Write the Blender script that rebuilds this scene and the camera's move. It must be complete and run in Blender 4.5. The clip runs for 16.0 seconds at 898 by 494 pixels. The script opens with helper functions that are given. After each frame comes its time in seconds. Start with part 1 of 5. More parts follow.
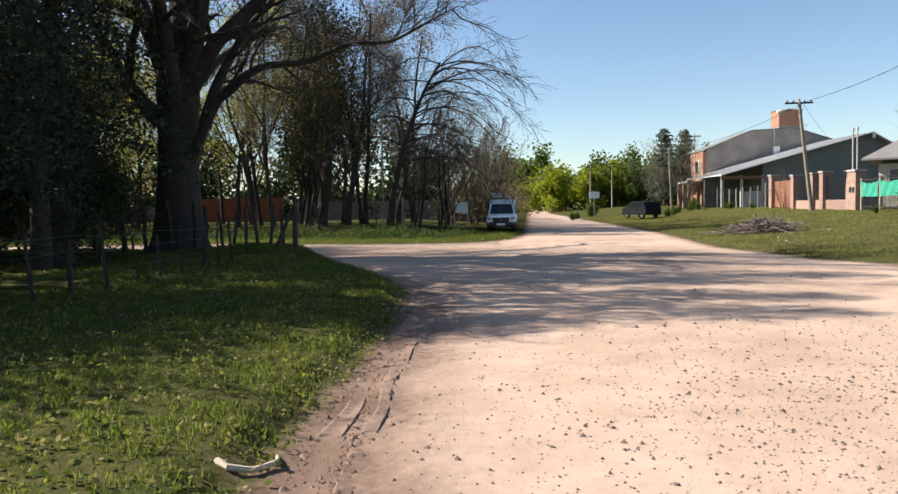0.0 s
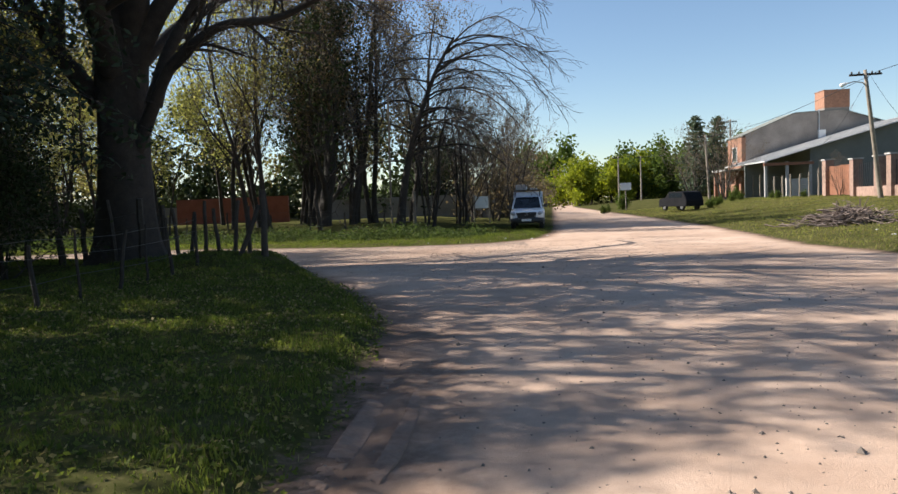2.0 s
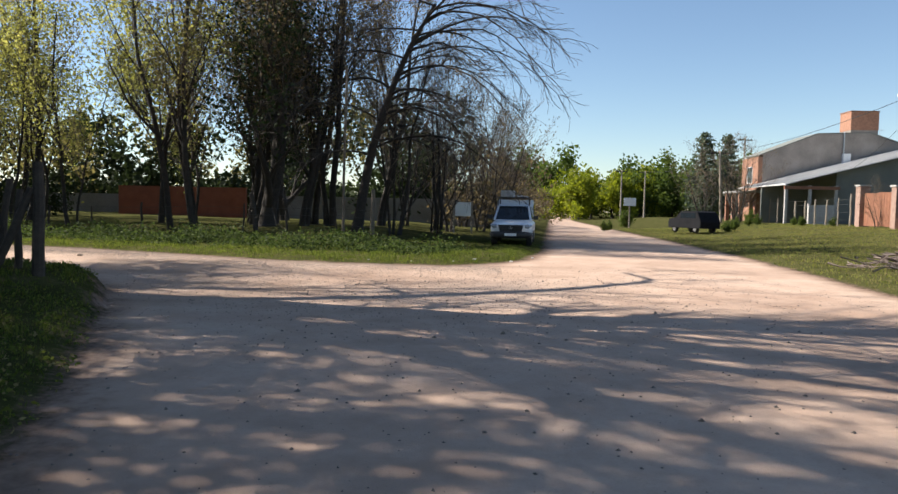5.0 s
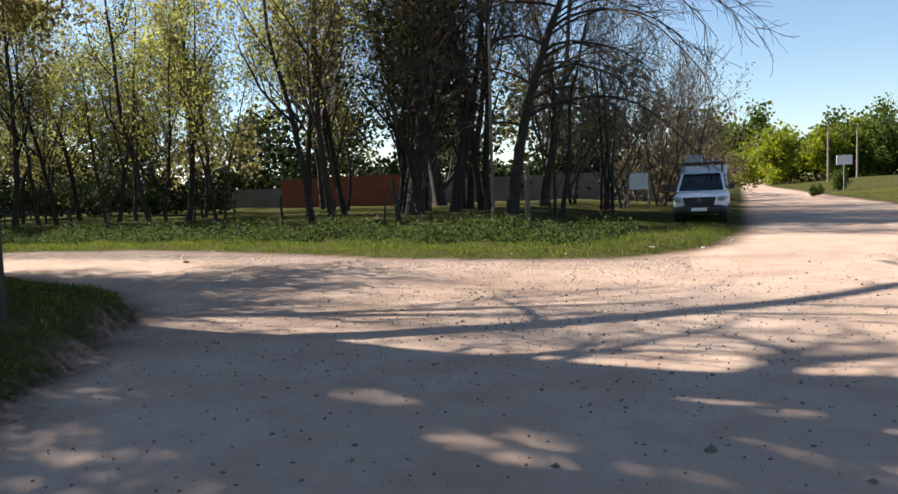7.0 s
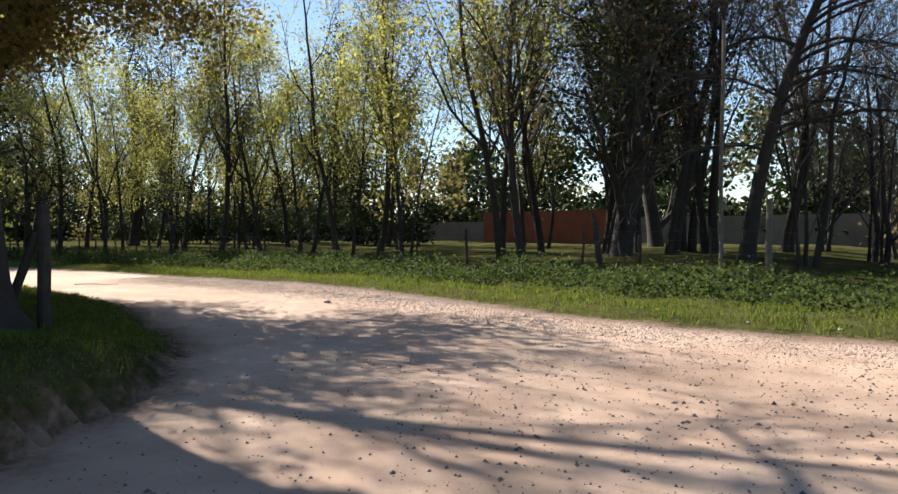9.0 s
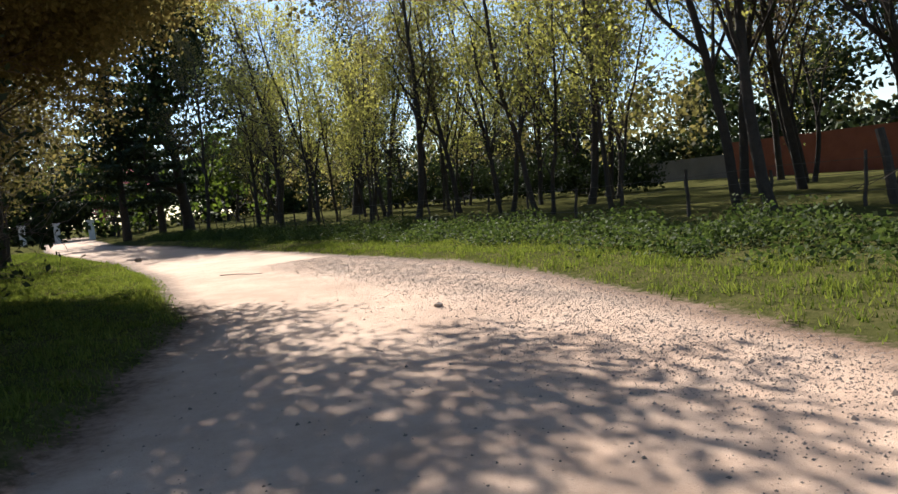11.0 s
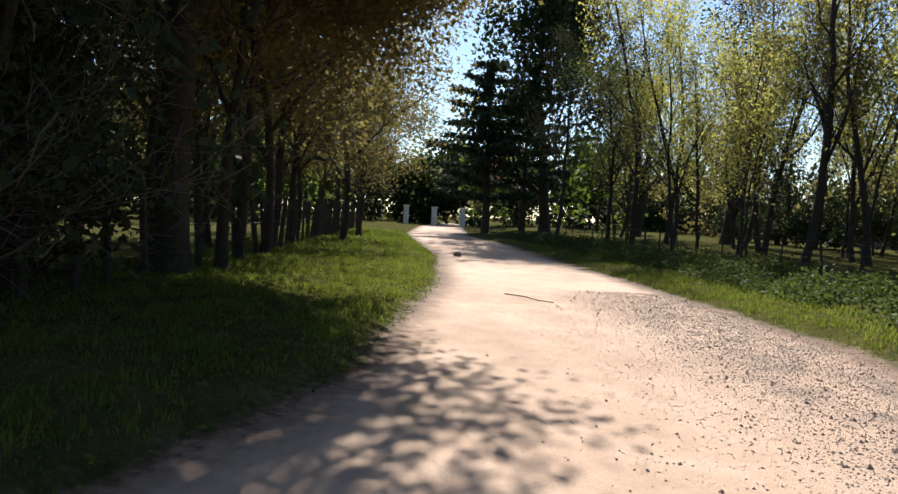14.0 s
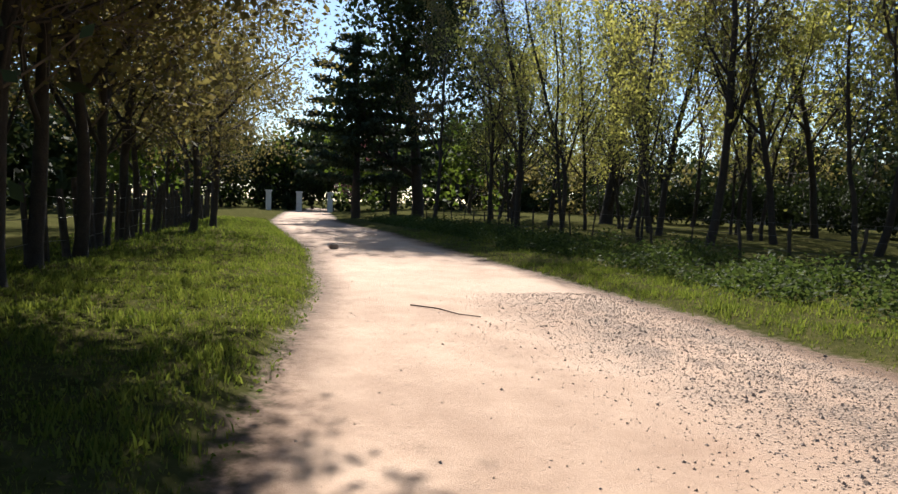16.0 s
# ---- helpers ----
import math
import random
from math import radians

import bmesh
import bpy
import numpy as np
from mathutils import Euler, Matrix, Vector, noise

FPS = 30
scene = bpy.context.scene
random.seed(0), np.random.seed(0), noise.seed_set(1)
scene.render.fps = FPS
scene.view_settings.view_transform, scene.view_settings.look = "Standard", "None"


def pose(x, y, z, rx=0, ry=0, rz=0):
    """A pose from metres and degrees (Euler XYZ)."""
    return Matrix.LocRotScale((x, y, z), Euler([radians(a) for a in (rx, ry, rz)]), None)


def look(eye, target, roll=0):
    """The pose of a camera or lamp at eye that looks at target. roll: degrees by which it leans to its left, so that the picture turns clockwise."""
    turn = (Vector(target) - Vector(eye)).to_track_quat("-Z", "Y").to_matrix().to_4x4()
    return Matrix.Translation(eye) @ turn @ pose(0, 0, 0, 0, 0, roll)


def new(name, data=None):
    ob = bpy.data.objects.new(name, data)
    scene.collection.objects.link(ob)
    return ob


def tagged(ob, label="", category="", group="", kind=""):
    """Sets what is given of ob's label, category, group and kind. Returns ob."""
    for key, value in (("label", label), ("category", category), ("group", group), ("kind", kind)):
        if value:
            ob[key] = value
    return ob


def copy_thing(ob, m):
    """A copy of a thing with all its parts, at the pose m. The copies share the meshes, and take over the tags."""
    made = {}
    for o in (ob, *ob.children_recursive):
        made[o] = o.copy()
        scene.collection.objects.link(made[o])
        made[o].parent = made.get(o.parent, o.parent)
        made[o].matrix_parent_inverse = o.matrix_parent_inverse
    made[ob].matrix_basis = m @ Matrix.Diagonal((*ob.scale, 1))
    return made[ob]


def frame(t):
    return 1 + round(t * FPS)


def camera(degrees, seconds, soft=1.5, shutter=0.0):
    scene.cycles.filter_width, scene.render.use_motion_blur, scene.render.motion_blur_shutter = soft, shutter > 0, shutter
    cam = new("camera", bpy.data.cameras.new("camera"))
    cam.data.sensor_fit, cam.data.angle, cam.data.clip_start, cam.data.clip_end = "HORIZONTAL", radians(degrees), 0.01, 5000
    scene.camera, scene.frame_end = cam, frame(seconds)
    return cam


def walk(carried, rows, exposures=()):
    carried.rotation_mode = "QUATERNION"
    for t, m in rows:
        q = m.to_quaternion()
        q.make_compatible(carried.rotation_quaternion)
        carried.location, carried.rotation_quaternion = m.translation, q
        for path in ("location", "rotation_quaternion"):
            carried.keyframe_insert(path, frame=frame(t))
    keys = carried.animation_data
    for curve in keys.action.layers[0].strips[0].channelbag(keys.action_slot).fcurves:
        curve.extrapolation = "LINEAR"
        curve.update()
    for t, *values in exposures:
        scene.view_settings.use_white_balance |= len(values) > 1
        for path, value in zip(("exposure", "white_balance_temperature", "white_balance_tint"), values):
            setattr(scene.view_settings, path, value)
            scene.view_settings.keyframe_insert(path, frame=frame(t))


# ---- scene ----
cam = camera(64.0, 16.0)
PATH = [
    (0, (0.2, 8.514, 1.765), (0.167, 10.511, 1.651), -1.2),
    (0.5, (0.18, 9.879, 1.78), (0.337, 11.87, 1.67), -0.0),
    (1, (0.105, 11.183, 1.745), (0.129, 13.18, 1.649), 0.4),
    (1.5, (0.255, 12.632, 1.699), (0.236, 14.623, 1.516), -0.6),
    (2, (0.37, 14.116, 1.643), (0.272, 16.109, 1.522), -2.4),
    (2.5, (0.444, 15.651, 1.591), (0.469, 17.636, 1.344), -2.7),
    (3, (0.558, 17.078, 1.562), (0.652, 19.068, 1.38), -1.7),
    (3.5, (0.66, 18.452, 1.539), (0.791, 20.441, 1.373), -0.8),
    (4, (0.931, 19.8, 1.553), (1.2, 21.773, 1.36), -1.2),
    (4.3, (1.126, 20.492, 1.575), (1.391, 22.464, 1.375), -3.9),
    (4.5, (1.248, 20.904, 1.584), (1.555, 22.878, 1.5), 1.3),
    (5, (1.432, 21.957, 1.624), (1.344, 23.952, 1.518), 1.2),
    (5.2, (1.54, 22.397, 1.614), (1.288, 24.378, 1.504), 1.0),
    (7.3, (1.472, 27.517, 1.629), (0.852, 29.411, 1.46), -1.1),
    (7.5, (1.418, 27.997, 1.625), (0.75, 29.88, 1.532), 0.1),
    (8, (1.198, 29.106, 1.547), (0.418, 30.939, 1.372), -3.0),
    (8.5, (0.936, 30.097, 1.555), (0.085, 31.902, 1.418), 2.1),
    (9, (0.46, 31.16, 1.541), (-0.649, 32.823, 1.498), -0.5),
    (9.2, (0.291, 31.629, 1.511), (-0.884, 33.244, 1.404), -1.5),
    (11.3, (-2.133, 37.314, 1.681), (-3.796, 38.417, 1.551), -4.4),
    (11.5, (-2.323, 37.662, 1.674), (-4.026, 38.709, 1.606), -1.9),
    (12, (-2.86, 38.297, 1.65), (-4.697, 39.064, 1.449), 1.0),
    (12.5, (-3.576, 38.91, 1.662), (-5.507, 39.41, 1.515), -2.0),
    (13, (-4.458, 39.382, 1.631), (-6.39, 39.855, 1.42), 2.1),
    (13.5, (-5.517, 39.73, 1.633), (-7.475, 40.106, 1.477), -1.6),
    (14, (-6.773, 39.981, 1.593), (-8.752, 40.255, 1.506), 3.0),
    (14.5, (-7.974, 40.151, 1.602), (-9.948, 40.457, 1.496), 0.9),
    (15, (-8.998, 40.225, 1.628), (-10.962, 40.6, 1.555), 2.2),
    (15.5, (-9.918, 40.23, 1.624), (-11.848, 40.751, 1.562), 1.7),
    (16, (-10.682, 40.219, 1.626), (-12.575, 40.854, 1.507), 1.7),
]
walk(cam, [(t, look(eye, aim, roll)) for t, eye, aim, roll in PATH], exposures=[(0.0, 1.2), (1.0, 1.12), (2.5, 1.12), (5.0, 1.15), (7.5, 1.32), (8.5, 1.36), (9.2, 1.28), (11.5, 1.24), (13.0, 1.16), (16.0, 1.14)])

# ---------------- light ----------------
SUN_AZ = (-0.97, 0.24)      # towards the sun, on the plan
SUN_EL = 37.0
world = bpy.data.worlds.new("sky_world")
scene.world = world
world.use_nodes = True
wn = world.node_tree.nodes
sky = wn.new("ShaderNodeTexSky")
sky.sky_type = "NISHITA"
sky.sun_disc = False
sky.sun_elevation = radians(SUN_EL)
sky.sun_rotation = math.atan2(SUN_AZ[0], SUN_AZ[1])
sky.air_density, sky.dust_density, sky.ozone_density = 1.0, 0.12, 2.4
wn["Background"].inputs["Strength"].default_value = 0.069
world.node_tree.links.new(sky.outputs[0], wn["Background"].inputs[0])
sun_data = bpy.data.lights.new("sun", "SUN")
sun_data.energy, sun_data.angle, sun_data.color = 5.0, radians(0.55), (1.0, 0.945, 0.87)
sun = new("sun", sun_data)
_e = radians(SUN_EL)
_s = Vector((SUN_AZ[0], SUN_AZ[1], 0)).normalized() * math.cos(_e) + Vector((0, 0, math.sin(_e)))
sun.matrix_world = look(_s * 60, (0, 0, 0))


# ---------------- materials ----------------
def nodes_of(m):
    m.use_nodes = True
    nt = m.node_tree
    return nt, nt.nodes, nt.links, nt.nodes["Principled BSDF"]


def ramp(nt, fac, stops):
    r = nt.nodes.new("ShaderNodeValToRGB")
    r.color_ramp.elements[0].position, r.color_ramp.elements[0].color = stops[0][0], (*stops[0][1], 1)
    r.color_ramp.elements[1].position, r.color_ramp.elements[1].color = stops[-1][0], (*stops[-1][1], 1)
    for p, c in stops[1:-1]:
        e = r.color_ramp.elements.new(p)
        e.color = (*c, 1)
    nt.links.new(fac, r.inputs[0])
    return r.outputs[0]


def noise_tex(nt, scale, detail=4, rough=0.55, vec=None):
    n = nt.nodes.new("ShaderNodeTexNoise")
    n.inputs["Scale"].default_value, n.inputs["Detail"].default_value, n.inputs["Roughness"].default_value = scale, detail, rough
    if vec is None:
        vec = nt.nodes.new("ShaderNodeTexCoord").outputs["Object"]
    nt.links.new(vec, n.inputs["Vector"])
    return n.outputs["Fac"]


def mix(nt, fac, a, b, kind="RGBA", blend="MIX"):
    m = nt.nodes.new("ShaderNodeMix")
    m.data_type, m.blend_type = kind, blend
    i = {"RGBA": (6, 7, 2), "FLOAT": (2, 3, 0)}[kind]
    for sock, v in ((m.inputs[0], fac), (m.inputs[i[0]], a), (m.inputs[i[1]], b)):
        if isinstance(v, (int, float)):
            sock.default_value = v
        elif isinstance(v, tuple):
            sock.default_value = (*v, 1)
        else:
            nt.links.new(v, sock)
    return m.outputs[i[2]]


def maths(nt, op, a, b=0.0, clamp=False):
    m = nt.nodes.new("ShaderNodeMath")
    m.operation, m.use_clamp = op, clamp
    for sock, v in ((m.inputs[0], a), (m.inputs[1], b)):
        if isinstance(v, (int, float)):
            sock.default_value = v
        else:
            nt.links.new(v, sock)
    return m.outputs[0]


def bump(nt, height, strength, distance, bsdf):
    b = nt.nodes.new("ShaderNodeBump")
    b.inputs["Strength"].default_value, b.inputs["Distance"].default_value = strength, distance
    nt.links.new(height, b.inputs["Height"])
    nt.links.new(b.outputs[0], bsdf.inputs["Normal"])


def surface(name, low, high, scale=6.0, fine=60.0, rough=0.8, metal=0.0, bumpy=0.3, dist=0.01, vary=0.0):
    """A worn surface: two scales of noise between two colours, with a fine relief."""
    m = bpy.data.materials.new(name)
    nt, nd, ln, p = nodes_of(m)
    a, b = noise_tex(nt, scale, 5), noise_tex(nt, fine, 3)
    f = mix(nt, 0.4, a, b, "FLOAT")
    c = ramp(nt, f, [(0.3, low), (0.7, high)])
    if vary:
        info = nd.new("ShaderNodeObjectInfo")
        h = nd.new("ShaderNodeHueSaturation")
        ln.new(c, h.inputs["Color"])
        ln.new(maths(nt, "ADD", maths(nt, "MULTIPLY", info.outputs["Random"], vary), 1 - vary / 2), h.inputs["Value"])
        c = h.outputs[0]
    ln.new(c, p.inputs["Base Color"])
    p.inputs["Roughness"].default_value, p.inputs["Metallic"].default_value = rough, metal
    if bumpy:
        bump(nt, f, bumpy, dist, p)
    return m


def foliage(name, low, high, see=0.45, rough=0.75):
    """Leaves: each island its own tint; light comes through them."""
    m = bpy.data.materials.new(name)
    nt, nd, ln, p = nodes_of(m)
    g = nd.new("ShaderNodeNewGeometry")
    info = nd.new("ShaderNodeObjectInfo")
    f = maths(nt, "ADD", maths(nt, "MULTIPLY", g.outputs["Random Per Island"], 0.75), maths(nt, "MULTIPLY", info.outputs["Random"], 0.25))
    c = ramp(nt, f, [(0.0, low), (1.0, high)])
    ln.new(c, p.inputs["Base Color"])
    p.inputs["Roughness"].default_value = rough
    p.inputs["Specular IOR Level"].default_value = 0.12
    tr = nd.new("ShaderNodeBsdfTranslucent")
    hs = nd.new("ShaderNodeHueSaturation")
    hs.inputs["Value"].default_value, hs.inputs["Saturation"].default_value = 1.9, 1.08
    ln.new(c, hs.inputs["Color"])
    ln.new(hs.outputs[0], tr.inputs[0])
    ms = nd.new("ShaderNodeMixShader")
    ms.inputs[0].default_value = see
    ln.new(p.outputs[0], ms.inputs[1])
    ln.new(tr.outputs[0], ms.inputs[2])
    ln.new(ms.outputs[0], nd["Material Output"].inputs[0])
    return m


def ground_material():
    """Dirt road and turf in one, parted by the distance from the road's edge, with a ragged border."""
    m = bpy.data.materials.new("earth_and_turf")
    nt, nd, ln, p = nodes_of(m)
    at = nd.new("ShaderNodeAttribute")
    at.attribute_name = "inside"
    co = nd.new("ShaderNodeTexCoord").outputs["Object"]
    big, mid, fine, grit = noise_tex(nt, 0.22, 4, 0.5, co), noise_tex(nt, 1.3, 6, 0.6, co), noise_tex(nt, 9, 6, 0.65, co), noise_tex(nt, 70, 4, 0.7, co)
    # road: pale pinkish earth, darker damp and compacted patches, grit
    f = mix(nt, 0.45, big, mid, "FLOAT")
    dirt = ramp(nt, f, [(0.32, (0.33, 0.215, 0.150)), (0.5, (0.47, 0.328, 0.24)), (0.7, (0.575, 0.425, 0.325))])
    dirt = mix(nt, maths(nt, "MULTIPLY", ramp(nt, fine, [(0.45, (0, 0, 0)), (0.75, (1, 1, 1))]), 0.35), dirt, (0.36, 0.245, 0.175))
    dirt = mix(nt, maths(nt, "MULTIPLY", ramp(nt, grit, [(0.58, (0, 0, 0)), (0.68, (1, 1, 1))]), 0.4), dirt, (0.16, 0.12, 0.1))
    # gravel field in the side road's mouth
    gv = nd.new("ShaderNodeAttribute")
    gv.attribute_name = "gravel"
    vor = nd.new("ShaderNodeTexVoronoi")
    vor.inputs["Scale"].default_value = 26
    ln.new(co, vor.inputs["Vector"])
    pebble = ramp(nt, vor.outputs["Distance"], [(0.1, (0.34, 0.26, 0.21)), (0.55, (0.15, 0.11, 0.085))])
    gfac = maths(nt, "MULTIPLY", gv.outputs["Fac"], ramp(nt, mid, [(0.4, (0, 0, 0)), (0.58, (1, 1, 1))]), True)
    dirt = mix(nt, maths(nt, "MULTIPLY", gfac, 0.75), dirt, pebble)
    # brown soil worn bare along the borders
    so = nd.new("ShaderNodeAttribute")
    so.attribute_name = "soil"
    bare = ramp(nt, mix(nt, 0.5, mid, fine, "FLOAT"), [(0.3, (0.075, 0.043, 0.028)), (0.55, (0.155, 0.095, 0.064)), (0.75, (0.25, 0.165, 0.115))])
    sfac = maths(nt, "MULTIPLY", so.outputs["Fac"], ramp(nt, fine, [(0.3, (0.45, 0.45, 0.45)), (0.6, (1, 1, 1))]), True)
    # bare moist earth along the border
    turf = ramp(nt, mix(nt, 0.5, mid, fine, "FLOAT"), [(0.3, (0.030, 0.036, 0.012)), (0.5, (0.062, 0.062, 0.022)), (0.72, (0.125, 0.105, 0.046))])
    turf = mix(nt, maths(nt, "MULTIPLY", ramp(nt, fine, [(0.6, (0, 0, 0)), (0.75, (1, 1, 1))]), 0.5), turf, (0.19, 0.15, 0.08))
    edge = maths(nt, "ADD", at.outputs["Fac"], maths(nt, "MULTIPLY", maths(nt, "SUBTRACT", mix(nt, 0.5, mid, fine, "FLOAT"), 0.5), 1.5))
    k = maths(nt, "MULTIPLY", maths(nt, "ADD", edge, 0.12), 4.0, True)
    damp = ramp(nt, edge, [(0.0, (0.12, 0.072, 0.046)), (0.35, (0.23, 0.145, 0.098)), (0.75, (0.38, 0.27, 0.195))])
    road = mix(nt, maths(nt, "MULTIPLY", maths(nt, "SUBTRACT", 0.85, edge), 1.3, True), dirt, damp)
    road = mix(nt, sfac, road, bare)
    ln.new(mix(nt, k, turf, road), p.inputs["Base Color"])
    p.inputs["Roughness"].default_value = 0.93
    ln.new(maths(nt, "MULTIPLY", k, 0.25), p.inputs["Specular IOR Level"])
    h = mix(nt, 0.35, mix(nt, 0.5, fine, grit, "FLOAT"), mid, "FLOAT")
    h = maths(nt, "ADD", h, maths(nt, "MULTIPLY", gfac, maths(nt, "SUBTRACT", 0.4, vor.outputs["Distance"])))
    bump(nt, h, 0.55, 0.05, p)
    return m


M = {
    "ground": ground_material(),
    "bark": surface("dark_bark", (0.017, 0.0135, 0.0105), (0.05, 0.039, 0.030), 5, 40, 0.95, 0, 0.9, 0.03),
    "bark_pale": surface("pale_bark", (0.10, 0.08, 0.06), (0.24, 0.20, 0.15), 4, 30, 0.9, 0, 0.6, 0.02),
    "twig": surface("twigs", (0.075, 0.058, 0.045), (0.16, 0.125, 0.095), 3, 30, 0.9, 0, 0.0),
    "twig_dark": surface("dark_twigs", (0.035, 0.028, 0.022), (0.08, 0.062, 0.048), 3, 30, 0.9, 0, 0.0),
    "leaf_spring": foliage("spring_leaves", (0.13, 0.135, 0.035), (0.31, 0.29, 0.09), 0.55),
    "leaf_olive": foliage("olive_leaves", (0.06, 0.058, 0.02), (0.17, 0.14, 0.055), 0.4),
    "leaf_brown": foliage("brown_buds", (0.06, 0.046, 0.026), (0.16, 0.122, 0.062), 0.35),
    "leaf_dark": foliage("dark_leaves", (0.015, 0.022, 0.009), (0.042, 0.056, 0.02), 0.14),
    "leaf_needle": foliage("needles", (0.015, 0.024, 0.014), (0.045, 0.06, 0.035), 0.15),
    "leaf_bright": foliage("bright_leaves", (0.10, 0.125, 0.012), (0.22, 0.235, 0.03), 0.42),
    "leaf_mid": foliage("green_leaves", (0.035, 0.058, 0.012), (0.10, 0.13, 0.026), 0.35),
    "leaf_weed": foliage("weed_leaves", (0.018, 0.034, 0.009), (0.078, 0.10, 0.028), 0.3),
    "stone_dark": surface("dark_stones", (0.07, 0.055, 0.045), (0.2, 0.16, 0.13), 3, 25, 0.9, 0, 0.3),
    "blossom": foliage("blossom", (0.30, 0.11, 0.14), (0.5, 0.24, 0.27), 0.4),
    "grass": foliage("grass_blades", (0.036, 0.060, 0.011), (0.15, 0.165, 0.036), 0.40),
    "grass_bank": foliage("bank_grass", (0.085, 0.10, 0.022), (0.23, 0.225, 0.06), 0.4),
    "leaf_pine": foliage("pine_needles", (0.045, 0.062, 0.04), (0.105, 0.13, 0.08), 0.3),
    "grass_dry": foliage("dry_blades", (0.13, 0.108, 0.045), (0.27, 0.225, 0.10), 0.3),
    "earth": surface("damp_earth", (0.13, 0.078, 0.052), (0.27, 0.172, 0.12), 3, 25, 0.95, 0, 0.3),
    "stone": surface("road_stones", (0.17, 0.13, 0.105), (0.40, 0.31, 0.25), 3, 25, 0.9, 0, 0.3),
    "post": surface("weathered_post", (0.022, 0.017, 0.013), (0.066, 0.053, 0.041), 8, 60, 0.95, 0, 0.6),
    "post_grey": surface("grey_wood", (0.16, 0.13, 0.10), (0.32, 0.27, 0.21), 6, 60, 0.9, 0, 0.5),
    "wire": surface("fence_wire", (0.08, 0.075, 0.07), (0.16, 0.15, 0.14), 8, 60, 0.6, 0.7, 0.0),
    "root": surface("weathered_root", (0.34, 0.27, 0.20), (0.55, 0.45, 0.35), 8, 60, 0.9, 0, 0.4),
    "redwall": surface("red_wall", (0.19, 0.055, 0.035), (0.30, 0.10, 0.062), 1.5, 18, 0.9, 0, 0.3),
    "brick": surface("brick", (0.17, 0.082, 0.052), (0.35, 0.18, 0.112), 4, 50, 0.9, 0, 0.4, 0.01, 0.3),
    "brick_dusty": surface("dusty_brick", (0.17, 0.10, 0.075), (0.36, 0.24, 0.185), 4, 50, 0.9, 0, 0.4, 0.01, 0.3),
    "render_grey": surface("grey_render", (0.15, 0.13, 0.115), (0.33, 0.295, 0.262), 0.5, 9, 0.95, 0, 0.3),
    "render_dark": surface("dark_render", (0.125, 0.13, 0.115), (0.19, 0.195, 0.172), 0.8, 14, 0.95, 0, 0.3),
    "plaster": surface("cream_plaster", (0.52, 0.43, 0.33), (0.68, 0.58, 0.46), 1.2, 20, 0.9, 0, 0.2),
    "roofmetal": surface("sheet_metal_roof", (0.46, 0.44, 0.415), (0.62, 0.60, 0.57), 0.6, 9, 0.6, 0.1, 0.1),
    "wood": surface("red_brown_wood", (0.16, 0.06, 0.03), (0.28, 0.12, 0.065), 3, 40, 0.7, 0, 0.3),
    "white": surface("white_paint", (0.66, 0.66, 0.64), (0.8, 0.8, 0.78), 2, 30, 0.6, 0, 0.1),
    "wall_dull": surface("dull_concrete", (0.13, 0.12, 0.11), (0.27, 0.25, 0.23), 0.7, 14, 0.95, 0, 0.4),
    "roof_grey": surface("weathered_sheet_roof", (0.14, 0.13, 0.115), (0.22, 0.205, 0.185), 0.6, 9, 0.7, 0.0, 0.1),
    "pole_brown": surface("brown_pole_wood", (0.085, 0.066, 0.05), (0.18, 0.15, 0.115), 5, 50, 0.9, 0, 0.4),
    "render_brown": surface("brown_render", (0.15, 0.125, 0.10), (0.24, 0.20, 0.165), 0.8, 14, 0.95, 0, 0.3),
    "concrete": surface("concrete", (0.30, 0.28, 0.26), (0.45, 0.43, 0.40), 4, 40, 0.9, 0, 0.4),
    "netting": surface("green_netting", (0.012, 0.20, 0.125), (0.03, 0.30, 0.20), 3, 40, 0.75, 0, 0.3),
    "tarred": surface("dull_black_paint", (0.006, 0.006, 0.007), (0.016, 0.016, 0.018), 4, 50, 0.75, 0, 0.1),
    "black": surface("black_plastic", (0.012, 0.012, 0.013), (0.03, 0.03, 0.032), 6, 60, 0.55, 0, 0.1),
    "rubber": surface("tyre_rubber", (0.015, 0.015, 0.015), (0.035, 0.034, 0.033), 9, 70, 0.9, 0, 0.2),
    "steel": surface("dull_steel", (0.35, 0.35, 0.36), (0.55, 0.55, 0.56), 5, 60, 0.4, 0.9, 0.05),
    "carwhite": surface("white_car_paint", (0.70, 0.71, 0.72), (0.78, 0.79, 0.80), 1.2, 20, 0.25, 0.0, 0.0),
    "lampglass": surface("lamp_glass", (0.3, 0.31, 0.33), (0.45, 0.47, 0.5), 8, 40, 0.12, 0.3, 0.0),
    "trash": surface("pale_litter", (0.36, 0.34, 0.31), (0.6, 0.58, 0.54), 7, 40, 0.8, 0, 0.1),
    "brush": surface("dead_branches", (0.10, 0.07, 0.06), (0.22, 0.17, 0.14), 5, 40, 0.95, 0, 0.3),
}
glass = bpy.data.materials.new("dark_window_glass")
_nt, _nd, _ln, _p = nodes_of(glass)
